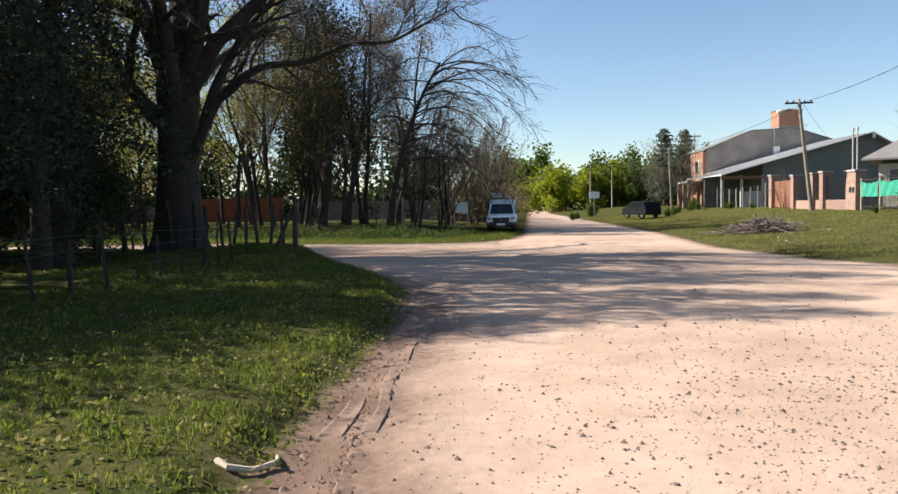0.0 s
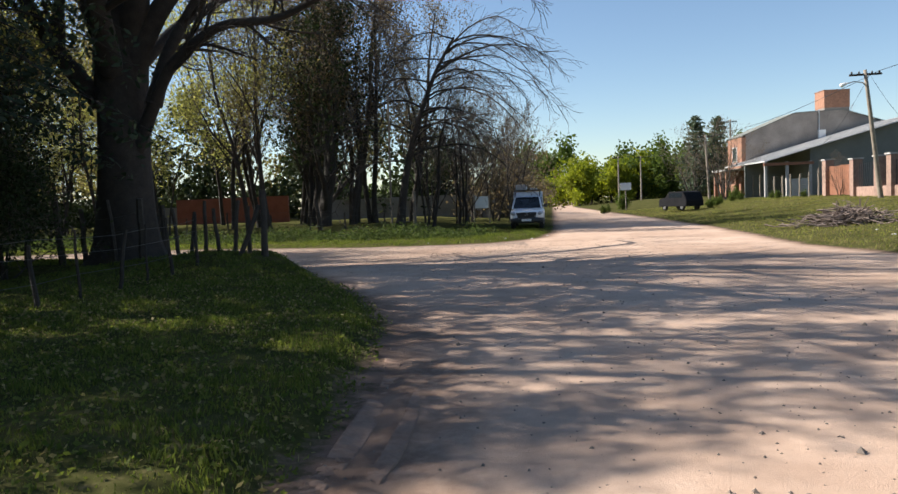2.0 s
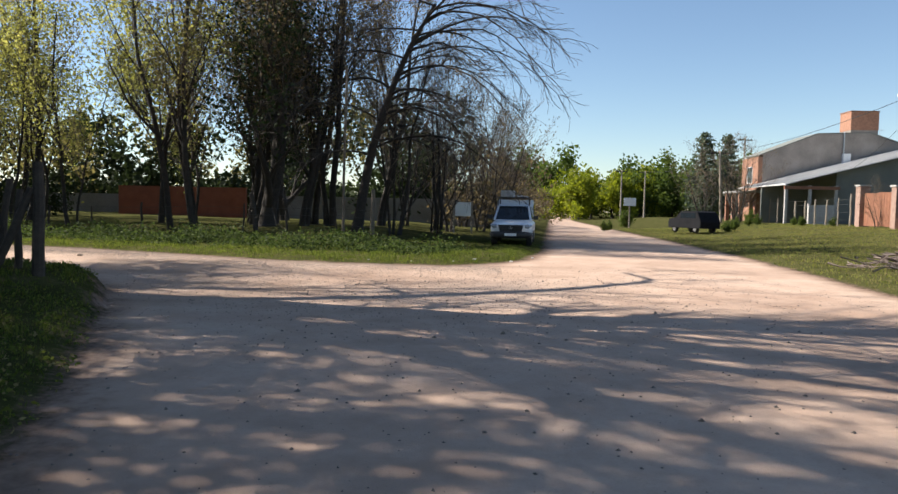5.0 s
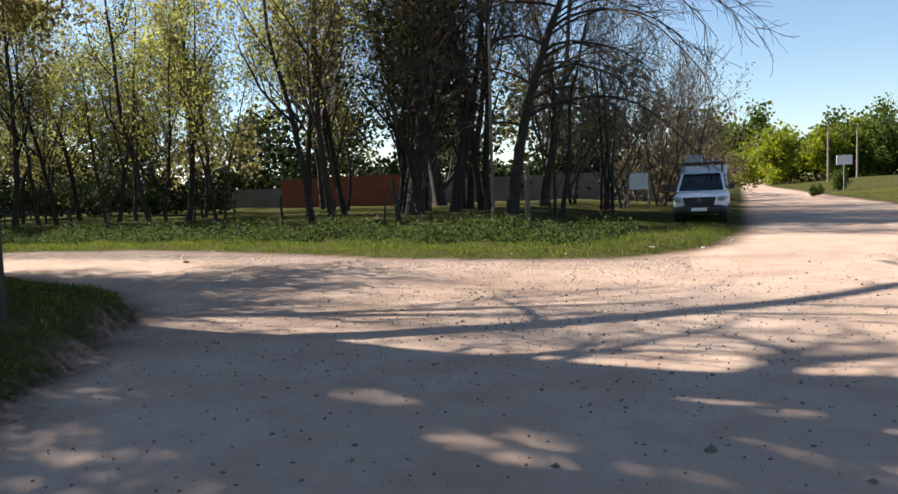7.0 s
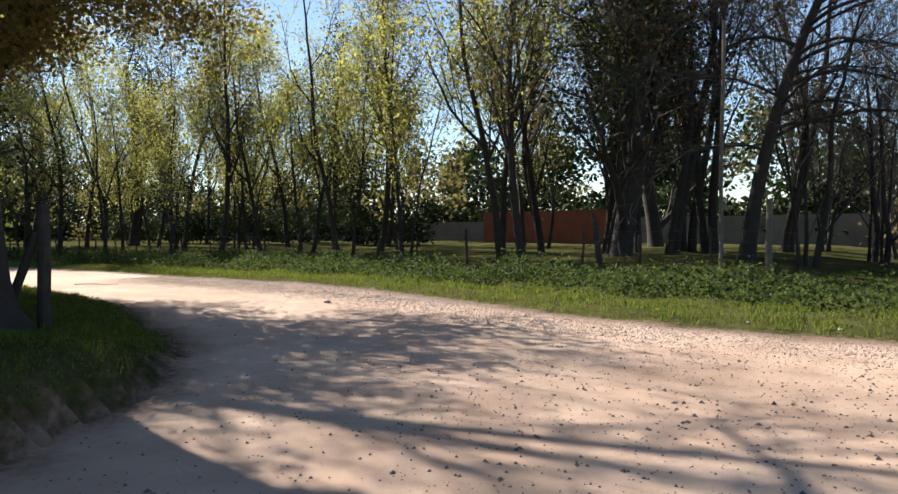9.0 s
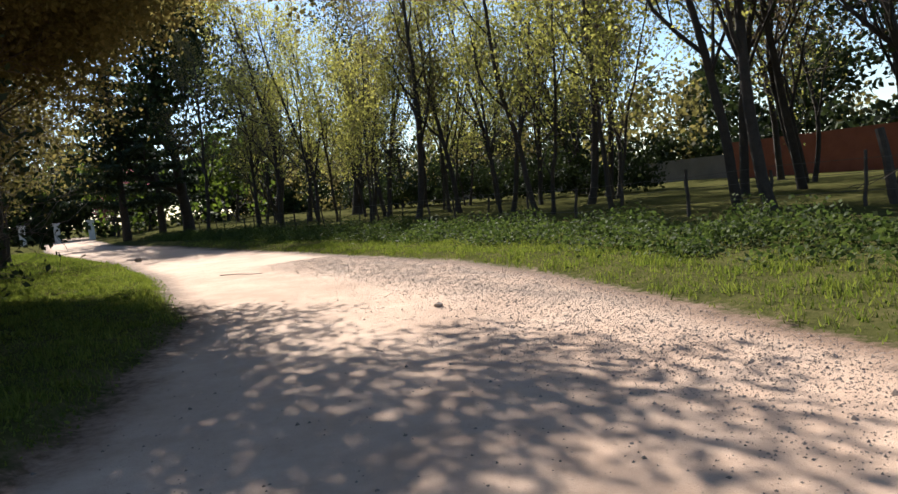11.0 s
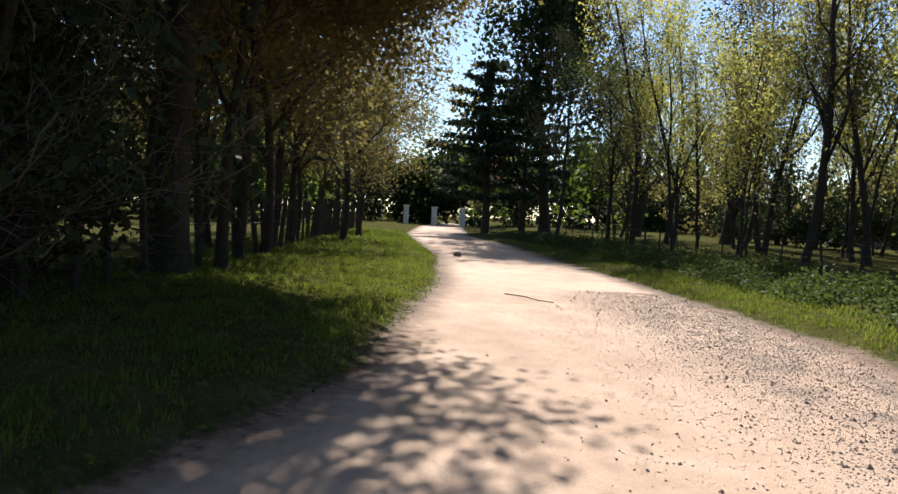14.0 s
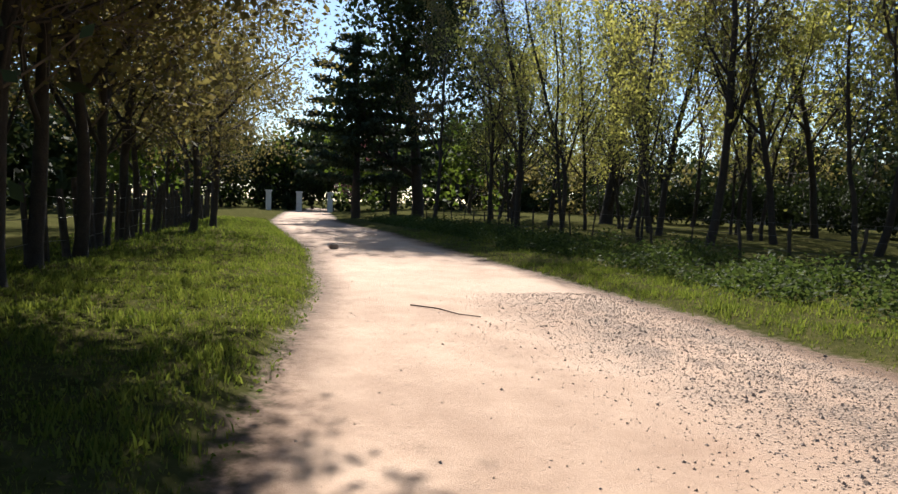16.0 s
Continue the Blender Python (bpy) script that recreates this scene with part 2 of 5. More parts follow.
_p.inputs["Base Color"].default_value = (0.012, 0.016, 0.02, 1)
_p.inputs["Roughness"].default_value = 0.064
M["glass"] = glass
M["tarred"].node_tree.nodes["Principled BSDF"].inputs["Specular IOR Level"].default_value = 0.1


# ---------------- mesh helpers ----------------
class Geo:
    """Vertices and faces gathered for one mesh."""

    def __init__(self):
        self.v, self.t, self.q, self.n = [], [], [], 0

    def add(self, verts, tris=None, quads=None):
        verts = np.asarray(verts, float)
        if tris is not None and len(tris):
            self.t.append(np.asarray(tris, int) + self.n)
        if quads is not None and len(quads):
            self.q.append(np.asarray(quads, int) + self.n)
        self.v.append(verts)
        self.n += len(verts)

    def mesh(self, name, mat, smooth=False):
        me = bpy.data.meshes.new(name)
        v = np.concatenate(self.v) if self.v else np.zeros((0, 3))
        t = np.concatenate(self.t) if self.t else np.zeros((0, 3), int)
        q = np.concatenate(self.q) if self.q else np.zeros((0, 4), int)
        me.vertices.add(len(v))
        me.vertices.foreach_set("co", v.astype(np.float32).ravel())
        me.loops.add(t.size + q.size)
        me.loops.foreach_set("vertex_index", np.concatenate([t.ravel(), q.ravel()]).astype(np.int32))
        me.polygons.add(len(t) + len(q))
        me.polygons.foreach_set("loop_start", np.concatenate([np.arange(len(t)) * 3, t.size + np.arange(len(q)) * 4]).astype(np.int32))
        me.update(calc_edges=True)
        me.polygons.foreach_set("use_smooth", np.full(len(t) + len(q), smooth))
        me.materials.append(mat)
        me.validate()
        return me

    def tube(self, pts, radii, n=6, cap=True):
        pts, radii = np.asarray(pts, float), np.asarray(radii, float)
        k = len(pts)
        tan = np.gradient(pts, axis=0)
        tan /= np.linalg.norm(tan, axis=1)[:, None] + 1e-9
        ref = np.where(np.abs(tan[:, 2:3]) < 0.9, [[0, 0, 1.0]], [[1.0, 0, 0]])
        ref = np.repeat(ref[:1], k, axis=0) if k else ref
        a = np.cross(tan, ref)
        a /= np.linalg.norm(a, axis=1)[:, None] + 1e-9
        b = np.cross(tan, a)
        th = np.arange(n) * 2 * np.pi / n
        ring = pts[:, None] + radii[:, None, None] * (a[:, None] * np.cos(th)[None, :, None] + b[:, None] * np.sin(th)[None, :, None])
        i, j = np.meshgrid(np.arange(k - 1), np.arange(n), indexing="ij")
        i, j = i.ravel(), j.ravel()
        j2 = (j + 1) % n
        quads = np.stack([i * n + j, i * n + j2, (i + 1) * n + j2, (i + 1) * n + j], 1)
        tris = None
        verts = ring.reshape(-1, 3)
        if cap:
            verts = np.vstack([verts, pts[-1:]])
            tris = [((k - 1) * n + s, (k - 1) * n + (s + 1) % n, k * n) for s in range(n)]
        self.add(verts, tris, quads)

    def box(self, x0, x1, y0, y1, z0, z1, m=None):
        v = np.array([(x, y, z) for z in (z0, z1) for y in (y0, y1) for x in (x0, x1)], float)
        if m is not None:
            v = np.array([m @ Vector(p) for p in v])
        self.add(v, None, [(0, 2, 3, 1), (4, 5, 7, 6), (0, 1, 5, 4), (2, 6, 7, 3), (0, 4, 6, 2), (1, 3, 7, 5)])

    def prism(self, outline, axis, a, b, m=None):
        """An outline in the two other axes, drawn out along one axis from a to b."""
        n = len(outline)
        v = []
        for s in (a, b):
            for p, q in outline:
                v.append({0: (s, p, q), 1: (p, s, q), 2: (p, q, s)}[axis])
        if m is not None:
            v = [tuple(m @ Vector(p)) for p in v]
        quads = [(i, (i + 1) % n, n + (i + 1) % n, n + i) for i in range(n)]
        c0 = np.mean(np.array(v[:n]), 0)
        c1 = np.mean(np.array(v[n:]), 0)
        v = v + [tuple(c0), tuple(c1)]
        tris = [((i + 1) % n, i, 2 * n) for i in range(n)] + [(n + i, n + (i + 1) % n, 2 * n + 1) for i in range(n)]
        self.add(v, tris, quads)

    def cards(self, pts, size, rng, tilt=1.0, droop=0.0, aspect=1.6):
        """Leaf blades: a bent kite each, at the points, turned at random."""
        pts = np.asarray(pts, float)
        n = len(pts)
        if not n:
            return
        d = rng.normal(size=(n, 3)) * [1, 1, tilt] - [0, 0, droop]
        d /= np.linalg.norm(d, axis=1)[:, None]
        e = np.cross(d, rng.normal(size=(n, 3)))
        e /= np.linalg.norm(e, axis=1)[:, None] + 1e-9
        s = size * rng.uniform(0.6, 1.4, n)[:, None]
        v = np.stack([pts, pts + d * s * aspect * 0.5 + e * s * 0.5, pts + d * s * aspect, pts + d * s * aspect * 0.5 - e * s * 0.5], 1).reshape(-1, 3)
        self.add(v, None, np.arange(4 * n).reshape(-1, 4))


def part(name, geo, mat, parent=None, label="", smooth=False):
    ob = new(name, geo.mesh(name, mat, smooth))
    if parent is not None:
        ob.parent = parent
    if label:
        tagged(ob, label)
    return ob


def empty(name, m, label, category, group=""):
    ob = new(name)
    ob.matrix_world = m
    return tagged(ob, label, category, group)


# ---------------- lie of the land ----------------
LEFT = [(-1.3, -60), (-1.2, 12.9), (-1.1, 15.9), (-0.85, 19.6), (-1.1, 24.0), (-1.9, 27.0), (-3.0, 29.6), (-4.3, 32.3), (-5.7, 35.0), (-8.0, 37.2), (-10.6, 38.4),
        (-13.8, 40.0), (-18.7, 41.0), (-23.7, 42.1), (-34, 43.3), (-65, 44.5), (-110, 50), (-160, 60)]
FAR = [(-160, 66), (-110, 56), (-66, 49.8), (-47, 49.4), (-29, 47.9), (-21.8, 47.6), (-15.5, 47.0), (-11, 45.8), (-7.5, 44.4), (-4.5, 43.2), (-2.4, 42.7), (0.4, 42.5),
       (1.6, 43.4), (2.8, 45.6), (3.9, 51), (8.6, 100), (21, 230), (60, 600)]
RIGHT = [(68, 600), (28, 230), (17.6, 151), (13.6, 85), (12.3, 60), (11.1, 44.5), (10.0, 36), (10.6, 30), (11.7, 27.6), (13, 20), (13.5, -60)]
OUTLINE = np.array(LEFT + FAR + RIGHT, float)


def inside_road(x, y):
    """Signed distance from the road's edge: above 0 on the road."""
    x, y = np.asarray(x, float), np.asarray(y, float)
    best = np.full(x.shape, 1e9)
    odd = np.zeros(x.shape, bool)
    for (ax, ay), (bx, by) in zip(OUTLINE, np.roll(OUTLINE, -1, 0)):
        dx, dy = bx - ax, by - ay
        t = np.clip(((x - ax) * dx + (y - ay) * dy) / (dx * dx + dy * dy), 0, 1)
        best = np.minimum(best, np.hypot(x - ax - t * dx, y - ay - t * dy))
        if dy != 0:
            odd ^= ((ay > y) != (by > y)) & (x < dx * (y - ay) / dy + ax)
    return np.where(odd, best, -best)


def soft(v):
    v = np.clip(v, 0, 1)
    return v * v * (3 - 2 * v)


def waves(x, y, s):
    return (np.sin(x * 1.7 / s + np.sin(y * 1.1 / s)) + np.sin(y * 2.1 / s + 1.3 * np.sin(x * 0.9 / s + 2)) + 0.6 * np.sin((x + y) * 3.1 / s + 1) + 0.5 * np.sin((x - 1.4 * y) * 4.3 / s)) / 3


def land(x, y, sd=None):
    x, y = np.asarray(x, float), np.asarray(y, float)
    sd = inside_road(x, y) if sd is None else sd
    off = np.clip(-sd, 0, None)
    east = (x > 6 + 0.09 * (y - 44)) & (sd < 0)
    north = (~east) & (y > 41.5 - 0.05 * (x + 10)) & (x < 60)
    z = 0.012 * waves(x, y, 1.1) * soft(sd + 1) + 0.03 * waves(x, y, 5)
    # wheel ruts at the foot of the verge
    rut = np.exp(-((sd - 0.35) / 0.13) ** 2) + np.exp(-((sd - 0.75) / 0.12) ** 2)
    z = z - 0.035 * rut * (y < 26) * (x < 3) * (1 + 0.5 * waves(x, y, 0.35))
    sw = 0.13 * soft(off / 0.45) + 0.10 * soft(off / 3.0) + 0.42 * np.exp(-((x + 6.6) ** 2 + (y - 33.6) ** 2) / 7.0) + 0.035 * waves(x, y, 0.9) * soft(off)
    nw = 0.10 * soft(off / 0.8) + 0.45 * soft((off - 3) / 9) + 0.3 * soft((off - 14) / 25) + 0.05 * waves(x, y, 1.5) * soft(off)
    ea = 0.08 * soft(off / 0.6) + 0.82 * soft(off / 17) + 0.05 * waves(x, y, 1.6) * soft(off)
    return z + np.where(east, ea, np.where(north, nw, sw)) * (sd < 0)


def at(x, y):
    return float(land(np.array([x]), np.array([y]))[0])


def lines(stops):
    """Grid lines: (from, to, step) runs, one after the other."""
    out = []
    for a, b, s in stops:
        out += list(np.arange(a, b - s * 0.3, s))
    return np.array(out + [stops[-1][1]])


def build_ground():
    gx = lines([(-2200, -400, 300), (-400, -120, 20), (-120, -60, 2), (-60, -30, 0.6), (-30, -14, 0.3), (-14, 12.5, 0.17), (12.5, 30, 0.5), (30, 80, 2), (80, 400, 20), (400, 2200, 300)])
    gy = lines([(-1500, -60, 120), (-60, 4, 4), (4, 10, 0.5), (10, 48, 0.17), (48, 62, 0.4), (62, 120, 1.5), (120, 400, 14), (400, 2400, 250)])
    X, Y = np.meshgrid(gx, gy)
    sd = inside_road(X.ravel(), Y.ravel())
    Z = land(X.ravel(), Y.ravel(), sd)
    V = np.stack([X.ravel(), Y.ravel(), Z], 1)
    nx, ny = len(gx), len(gy)
    i, j = np.meshgrid(np.arange(nx - 1), np.arange(ny - 1))
    i, j = i.ravel(), j.ravel()
    Q = np.stack([j * nx + i, j * nx + i + 1, (j + 1) * nx + i + 1, (j + 1) * nx + i], 1)
    on = sd[Q].mean(1) > -0.05
    gravel = np.exp(-(((V[:, 0] + 13) / 10) ** 4)) * soft((V[:, 1] - 41.5 + 0.12 * V[:, 0]) / 1.8) * soft((sd + 0.3) / 0.6)
    gravel = np.maximum(gravel, 0.8 * np.exp(-((V[:, 0] - 7.5) / 3.0) ** 2 - ((V[:, 1] - 12) / 5.0) ** 2))
    X0, Y0 = V[:, 0], V[:, 1]
    soil = np.exp(-((sd - 0.4) / 0.75) ** 2) * (X0 < 3) * soft((27 - Y0) / 4) * (1.15 + 0.5 * waves(X0, Y0, 0.7))
    soil = np.maximum(soil, np.exp(-((sd - 0.1) / 0.3) ** 2) * (Y0 > 41) * (X0 < 4) * (0.8 + 0.5 * waves(X0, Y0, 0.9)))
    soil = np.maximum(soil, 0.9 * np.exp(-((X0 + 0.2) / 2.6) ** 2 - ((Y0 - 42.4) / 0.5) ** 2))
    for name, keep, label in (("road", on, "pale pinkish dirt road with ruts and loose gravel"), ("ground", ~on, "uneven grass verges and turf round the dirt roads")):
        q = Q[keep]
        used, inv = np.unique(q, return_inverse=True)
        g = Geo()
        g.add(V[used], None, inv.reshape(-1, 4))
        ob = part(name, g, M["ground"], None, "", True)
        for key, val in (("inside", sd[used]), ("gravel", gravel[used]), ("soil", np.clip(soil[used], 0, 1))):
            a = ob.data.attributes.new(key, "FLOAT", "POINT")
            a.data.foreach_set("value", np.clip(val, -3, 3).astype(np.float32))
        tagged(ob, label, name, kind="structure")


build_ground()


# ---------------- trees ----------------
def turned(d, angle, rng):
    """The way d, bent by an angle towards a random side."""
    side = np.cross(d, rng.normal(size=3))
    side /= np.linalg.norm(side) + 1e-9
    v = d * math.cos(angle) + side * math.sin(angle)
    return v / np.linalg.norm(v)


def limb(wood, fine, tips, rng, p, d, length, r, level, top, up=0.15, kids=(5, 8), angle=(0.5, 1.0), wander=0.12, shrink=(0.45, 0.7), start=0.3, thin=0.006, boughs=None, flare=1.0):
    """One limb with all that grows from it. tips gathers points along the last twigs."""
    k = max(3, int(length / 0.5)) if level == 0 else max(3, 6 - level)
    k = min(k, 14)
    pts, q, v = [np.array(p, float)], np.array(p, float), np.array(d, float)
    for _ in range(k):
        v = v + rng.normal(size=3) * wander * (0.6 if level == 0 else 1) + np.array([0, 0, up * (1 if level else 0.3)])
        v /= np.linalg.norm(v)
        q = q + v * length / k
        pts.append(q)
    rad = np.maximum(r * (1 - 0.75 * np.linspace(0, 1, k + 1) ** 1.1), thin)
    n = 9 if level == 0 else (5 if r > 0.05 else 3)
    target = wood if (level == 0 or boughs is None) else boughs
    if level == 0 and flare > 1:
        way = pts[1] - pts[0]
        body = [pts[0], pts[0] + way * min(0.5, 0.3 / np.linalg.norm(way))] + pts[1:]
        target.tube(body, np.r_[r * flare, r * 1.12, rad[1:]], n, cap=False)
    else:
        (target if r > 0.03 else fine).tube(pts, rad, n, cap=False)
    if level >= top:
        tips.extend(pts[1:])
        return
    num = rng.integers(kids[0], kids[1] + 1)
    if level == 0:
        num = int(num * 1.7)
    for s in np.linspace(start, 0.98, num):
        s = min(0.99, s + rng.uniform(-0.05, 0.05))
        i = min(int(s * k), k - 1)
        w = s * k - i
        base = pts[i] * (1 - w) + pts[i + 1] * w
        way = (pts[i + 1] - pts[i]) / np.linalg.norm(pts[i + 1] - pts[i])
        limb(wood, fine, tips, rng, base, turned(way, rng.uniform(*angle), rng), length * rng.uniform(*shrink) * (1.15 - 0.5 * s), rad[i] * rng.uniform(0.4, 0.62),
             level + 1, top, up, kids, angle, wander * 1.3, (0.45, 0.7) if level == 0 else shrink, 0.2, thin, boughs)


def tree(name, seed, height, r, label, leaf=None, per_tip=0, size=0.1, spread=0.25, top=3, bark="bark", twig="twig", lean=(0, 0), flare=1.5, stems=1, **grow):
    rng = np.random.default_rng(seed)
    root = empty(name, Matrix.Identity(4), label, "tree")
    boughs, fine, leaves, tips = Geo(), Geo(), Geo(), []
    for s in range(stems):
        stem = Geo()
        a = rng.uniform(0, 6.28)
        off = 0 if stems == 1 else r * 2.2
        d = np.array([lean[0], lean[1], 1.0]) + (0 if stems == 1 else 1) * np.array([math.cos(a), math.sin(a), 0]) * 0.14
        h = height * (1 if s == 0 else rng.uniform(0.7, 1))
        limb(stem, fine, tips, rng, (off * math.cos(a), off * math.sin(a), -0.25), d / np.linalg.norm(d), h, r * (1 if s == 0 else rng.uniform(0.6, 0.9)), 0, top, boughs=boughs, flare=flare, **grow)
        part("trunk", stem, M[bark], root, "", True)
    if boughs.n:
        tagged(part("bough_spray", boughs, M[bark], root, "", True), kind="stuff")
    if fine.n:
        tagged(part("twig_spray", fine, M[twig], root), kind="stuff")
    if leaf and per_tip:
        t = np.array(tips)
        t = t[t[:, 2] > 0.12 * height]
        # leaves gather in clumps, with gaps between them
        t = t[rng.uniform(0, 1, len(t)) < 0.75 + 0.45 * np.sin(t[:, 0] * 2.1 + t[:, 2] * 1.3) * np.sin(t[:, 1] * 2.3 - t[:, 2])]
        pts = np.repeat(t, per_tip, 0) + rng.normal(size=(len(t) * per_tip, 3)) * spread
        leaves.cards(pts, size, rng)
        tagged(part("crown", leaves, M[leaf], root), kind="stuff")
    return root


def conifer(name, seed, height, r, reach, label, droop=0.25, tiers=26, leaf="leaf_needle", size=0.16, per=7, low=0.1, taper=0.7):
    """Tiers of long drooping boughs with hanging needles."""
    rng = np.random.default_rng(seed)
    root = empty(name, Matrix.Identity(4), label, "conifer")
    wood, nd = Geo(), Geo()
    zs = np.linspace(-0.2, height, 12)
    wood.tube(np.stack([np.sin(zs * 0.2) * 0.1, np.cos(zs * 0.17) * 0.1, zs], 1), np.maximum(r * (1 - zs / height), 0.02), 10, False)
    pts = []
    for s in np.linspace(low, 0.97, tiers):
        L = reach * (1 - s) ** taper * rng.uniform(0.7, 1.1) + 0.3
        for a in np.arange(4) * 1.57 + rng.uniform(0, 6.28):
            a += rng.uniform(-0.4, 0.4)
            u = np.linspace(0, 1, 6)
            b = np.stack([math.cos(a) * L * u, math.sin(a) * L * u, s * height + L * (0.15 * u - droop * 1.6 * u ** 2)], 1)
            wood.tube(b, 0.035 * (1 - 0.8 * u) + 0.004, 3, False)
            for w in np.linspace(0.15, 1, int(5 + L * 5)):
                c = np.array([np.interp(w, u, b[:, i]) for i in range(3)])
                pts += [c + rng.normal(size=3) * [0.22, 0.22, 0.12] - [0, 0, rng.uniform(0, 0.5) * (droop > 0.1)] for _ in range(per)]
    nd.cards(pts, size, rng, 0.6, 0.5, 2.2)
    part("trunk", wood, M["bark"], root, "", True)
    tagged(part("crown", nd, M[leaf], root), kind="stuff")
    return root


def put(ob, x, y, turn=0.0, s=1.0, sz=None, sink=0.0):
    return copy_thing(ob, Matrix.Translation((x, y, at(x, y) - sink)) @ Matrix.Rotation(turn, 4, "Z") @ Matrix.Diagonal((s, s, sz or s, 1)))


def first(ob, x, y, turn=0.0, s=1.0, sz=None):
    ob.matrix_world = Matrix.Translation((x, y, at(x, y))) @ Matrix.Rotation(turn, 4, "Z") @ Matrix.Diagonal((s, s, sz or s, 1))
    return ob


def scatter(kinds, spots, seed, smin=0.8, smax=1.2):
    """The first of each kind stands at its own first spot, the rest are copies."""
    rng = np.random.default_rng(seed)
    used = set()
    for i, (x, y) in enumerate(spots):
        k = kinds[i % len(kinds)]
        a, s = rng.uniform(0, 6.28), rng.uniform(smin, smax)
        if k.name in used:
            put(k, x, y, a, s)
        else:
            first(k, x, y, a)
            used.add(k.name)


def big_tree(name, label, leafy=False, seed=5):
    """The great old tree at the corner: a thick trunk that parts into leaders, and long bare limbs."""
    rng = np.random.default_rng(seed)
    root = empty(name, Matrix.Identity(4), label, "tree")
    wood, fine, tips = Geo(), Geo(), []

    slim = 0.5 if leafy else 1.0

    def spline(ps, r0, r1, n=9, twigs=0, tl=2.2, bend=0.12):
        r0 = r0 * (slim if r0 > 0.15 else 1.0)
        ps = np.array(ps, float)
        t = np.linspace(0, len(ps) - 1, len(ps) * 4)
        q = np.stack([np.interp(t, np.arange(len(ps)), ps[:, i]) for i in range(3)], 1)
        q[1:-1] = (q[:-2] + 2 * q[1:-1] + q[2:]) / 4
        q[1:-1] = (q[:-2] + 2 * q[1:-1] + q[2:]) / 4
        rad = np.linspace(r0, r1, len(q))
        wood.tube(q, rad, n, False)
        for s in np.linspace(0.25, 1, twigs):
            i = min(int(s * (len(q) - 1)), len(q) - 2)
            way = (q[i + 1] - q[i]) / np.linalg.norm(q[i + 1] - q[i])
            limb(wood, fine, tips, rng, q[i], turned(way, rng.uniform(0.4, 1.1), rng), tl * rng.uniform(0.6, 1.3), max(rad[i] * 0.4, 0.03), 1, 3, 0.03, (5, 7), (0.35, 0.9), bend, (0.45, 0.75), 0.2, 0.007)

    th = np.linspace(0, 2 * np.pi, 24, endpoint=False)
    zs = np.array([-0.3, 0.0, 0.25, 0.7, 1.5, 3.0, 4.5, 6.0, 7.2])
    rs = np.array([1.35, 1.18, 1.0, 0.88, 0.80, 0.74, 0.72, 0.76, 0.68])
    V = []
    for z, r in zip(zs, rs * (0.4 if leafy else 1.0)):
        lob = 1 + (0.10 * np.sin(5 * th + 1) + 0.06 * np.sin(9 * th)) * np.exp(-max(z, 0) / 1.2) + 0.03 * np.sin(7 * th + z)
        V.append(np.stack([np.cos(th) * r * lob + 0.03 * z, np.sin(th) * r * lob, np.full(24, z)], 1))
    i, j = np.meshgrid(np.arange(len(zs) - 1), np.arange(24), indexing="ij")
    i, j = i.ravel(), j.ravel()
    wood.add(np.concatenate(V), None, np.stack([i * 24 + j, i * 24 + (j + 1) % 24, (i + 1) * 24 + (j + 1) % 24, (i + 1) * 24 + j], 1))
    # leaders and limbs, from the trunk's foot
    spline([(0.2, 0, 6.3), (0.3, 0.4, 9), (-0.2, 1.2, 12.5), (0.2, 1.6, 16.5)], 0.6, 0.08, 9, 14, 3.6)
    spline([(-0.2, 0.2, 6.4), (-0.9, -0.6, 9.2), (-1.7, -1.8, 12.5), (-2.6, -2.6, 15.5)], 0.42, 0.06, 8, 12, 3.4)
    spline([(0.5, -0.1, 6.2), (1.4, -0.8, 8.6), (2.4, -2.2, 11.5), (3.4, -3.6, 14.5)], 0.45, 0.06, 8, 14, 3.4)
    spline([(0.5, -0.2, 5.6), (1.6, -0.2, 7.6), (3.2, 0.4, 9.3), (5.2, 0.2, 11), (7.4, -0.6, 12.2)], 0.36, 0.05, 7, 14, 3.0)
    spline([(-0.5, 0, 4.8), (-1.5, -0.3, 6.2), (-2.2, -0.5, 7.6), (-3.0, -1.2, 9.4), (-4.5, -2.0, 11)], 0.30, 0.05, 7, 10, 2.8)
    spline([(-1.5, -0.3, 6.2), (-1.1, -0.8, 7.6), (-0.6, -1.0, 8.6)], 0.18, 0.10, 6, 2, 2.0)
    if not leafy:
        spline([(0.6, -0.2, 3.3), (1.3, -0.5, 4.6), (2.0, -0.9, 5.6), (3.6, -1.3, 6.6), (5.2, -0.9, 6.7), (6.8, -1.5, 7.25), (8.2, -1.4, 7.2), (9.6, -2.3, 7.7), (10.6, -2.2, 8.2)], 0.21, 0.015, 8, 26, 2.2)
    spline([(1.3, -0.5, 4.6), (1.7, -0.2, 6.2), (2.6, 0.5, 8.2), (4.2, 1.4, 10.4)], 0.26, 0.05, 7, 10, 2.8)
    spline([(0.1, 0.6, 5.6), (0.8, 2.6, 7.6), (1.8, 5.0, 9.2), (2.6, 7.6, 10.2), (2.4, 9.8, 10.0)], 0.22, 0.04, 7, 9, 2.4)
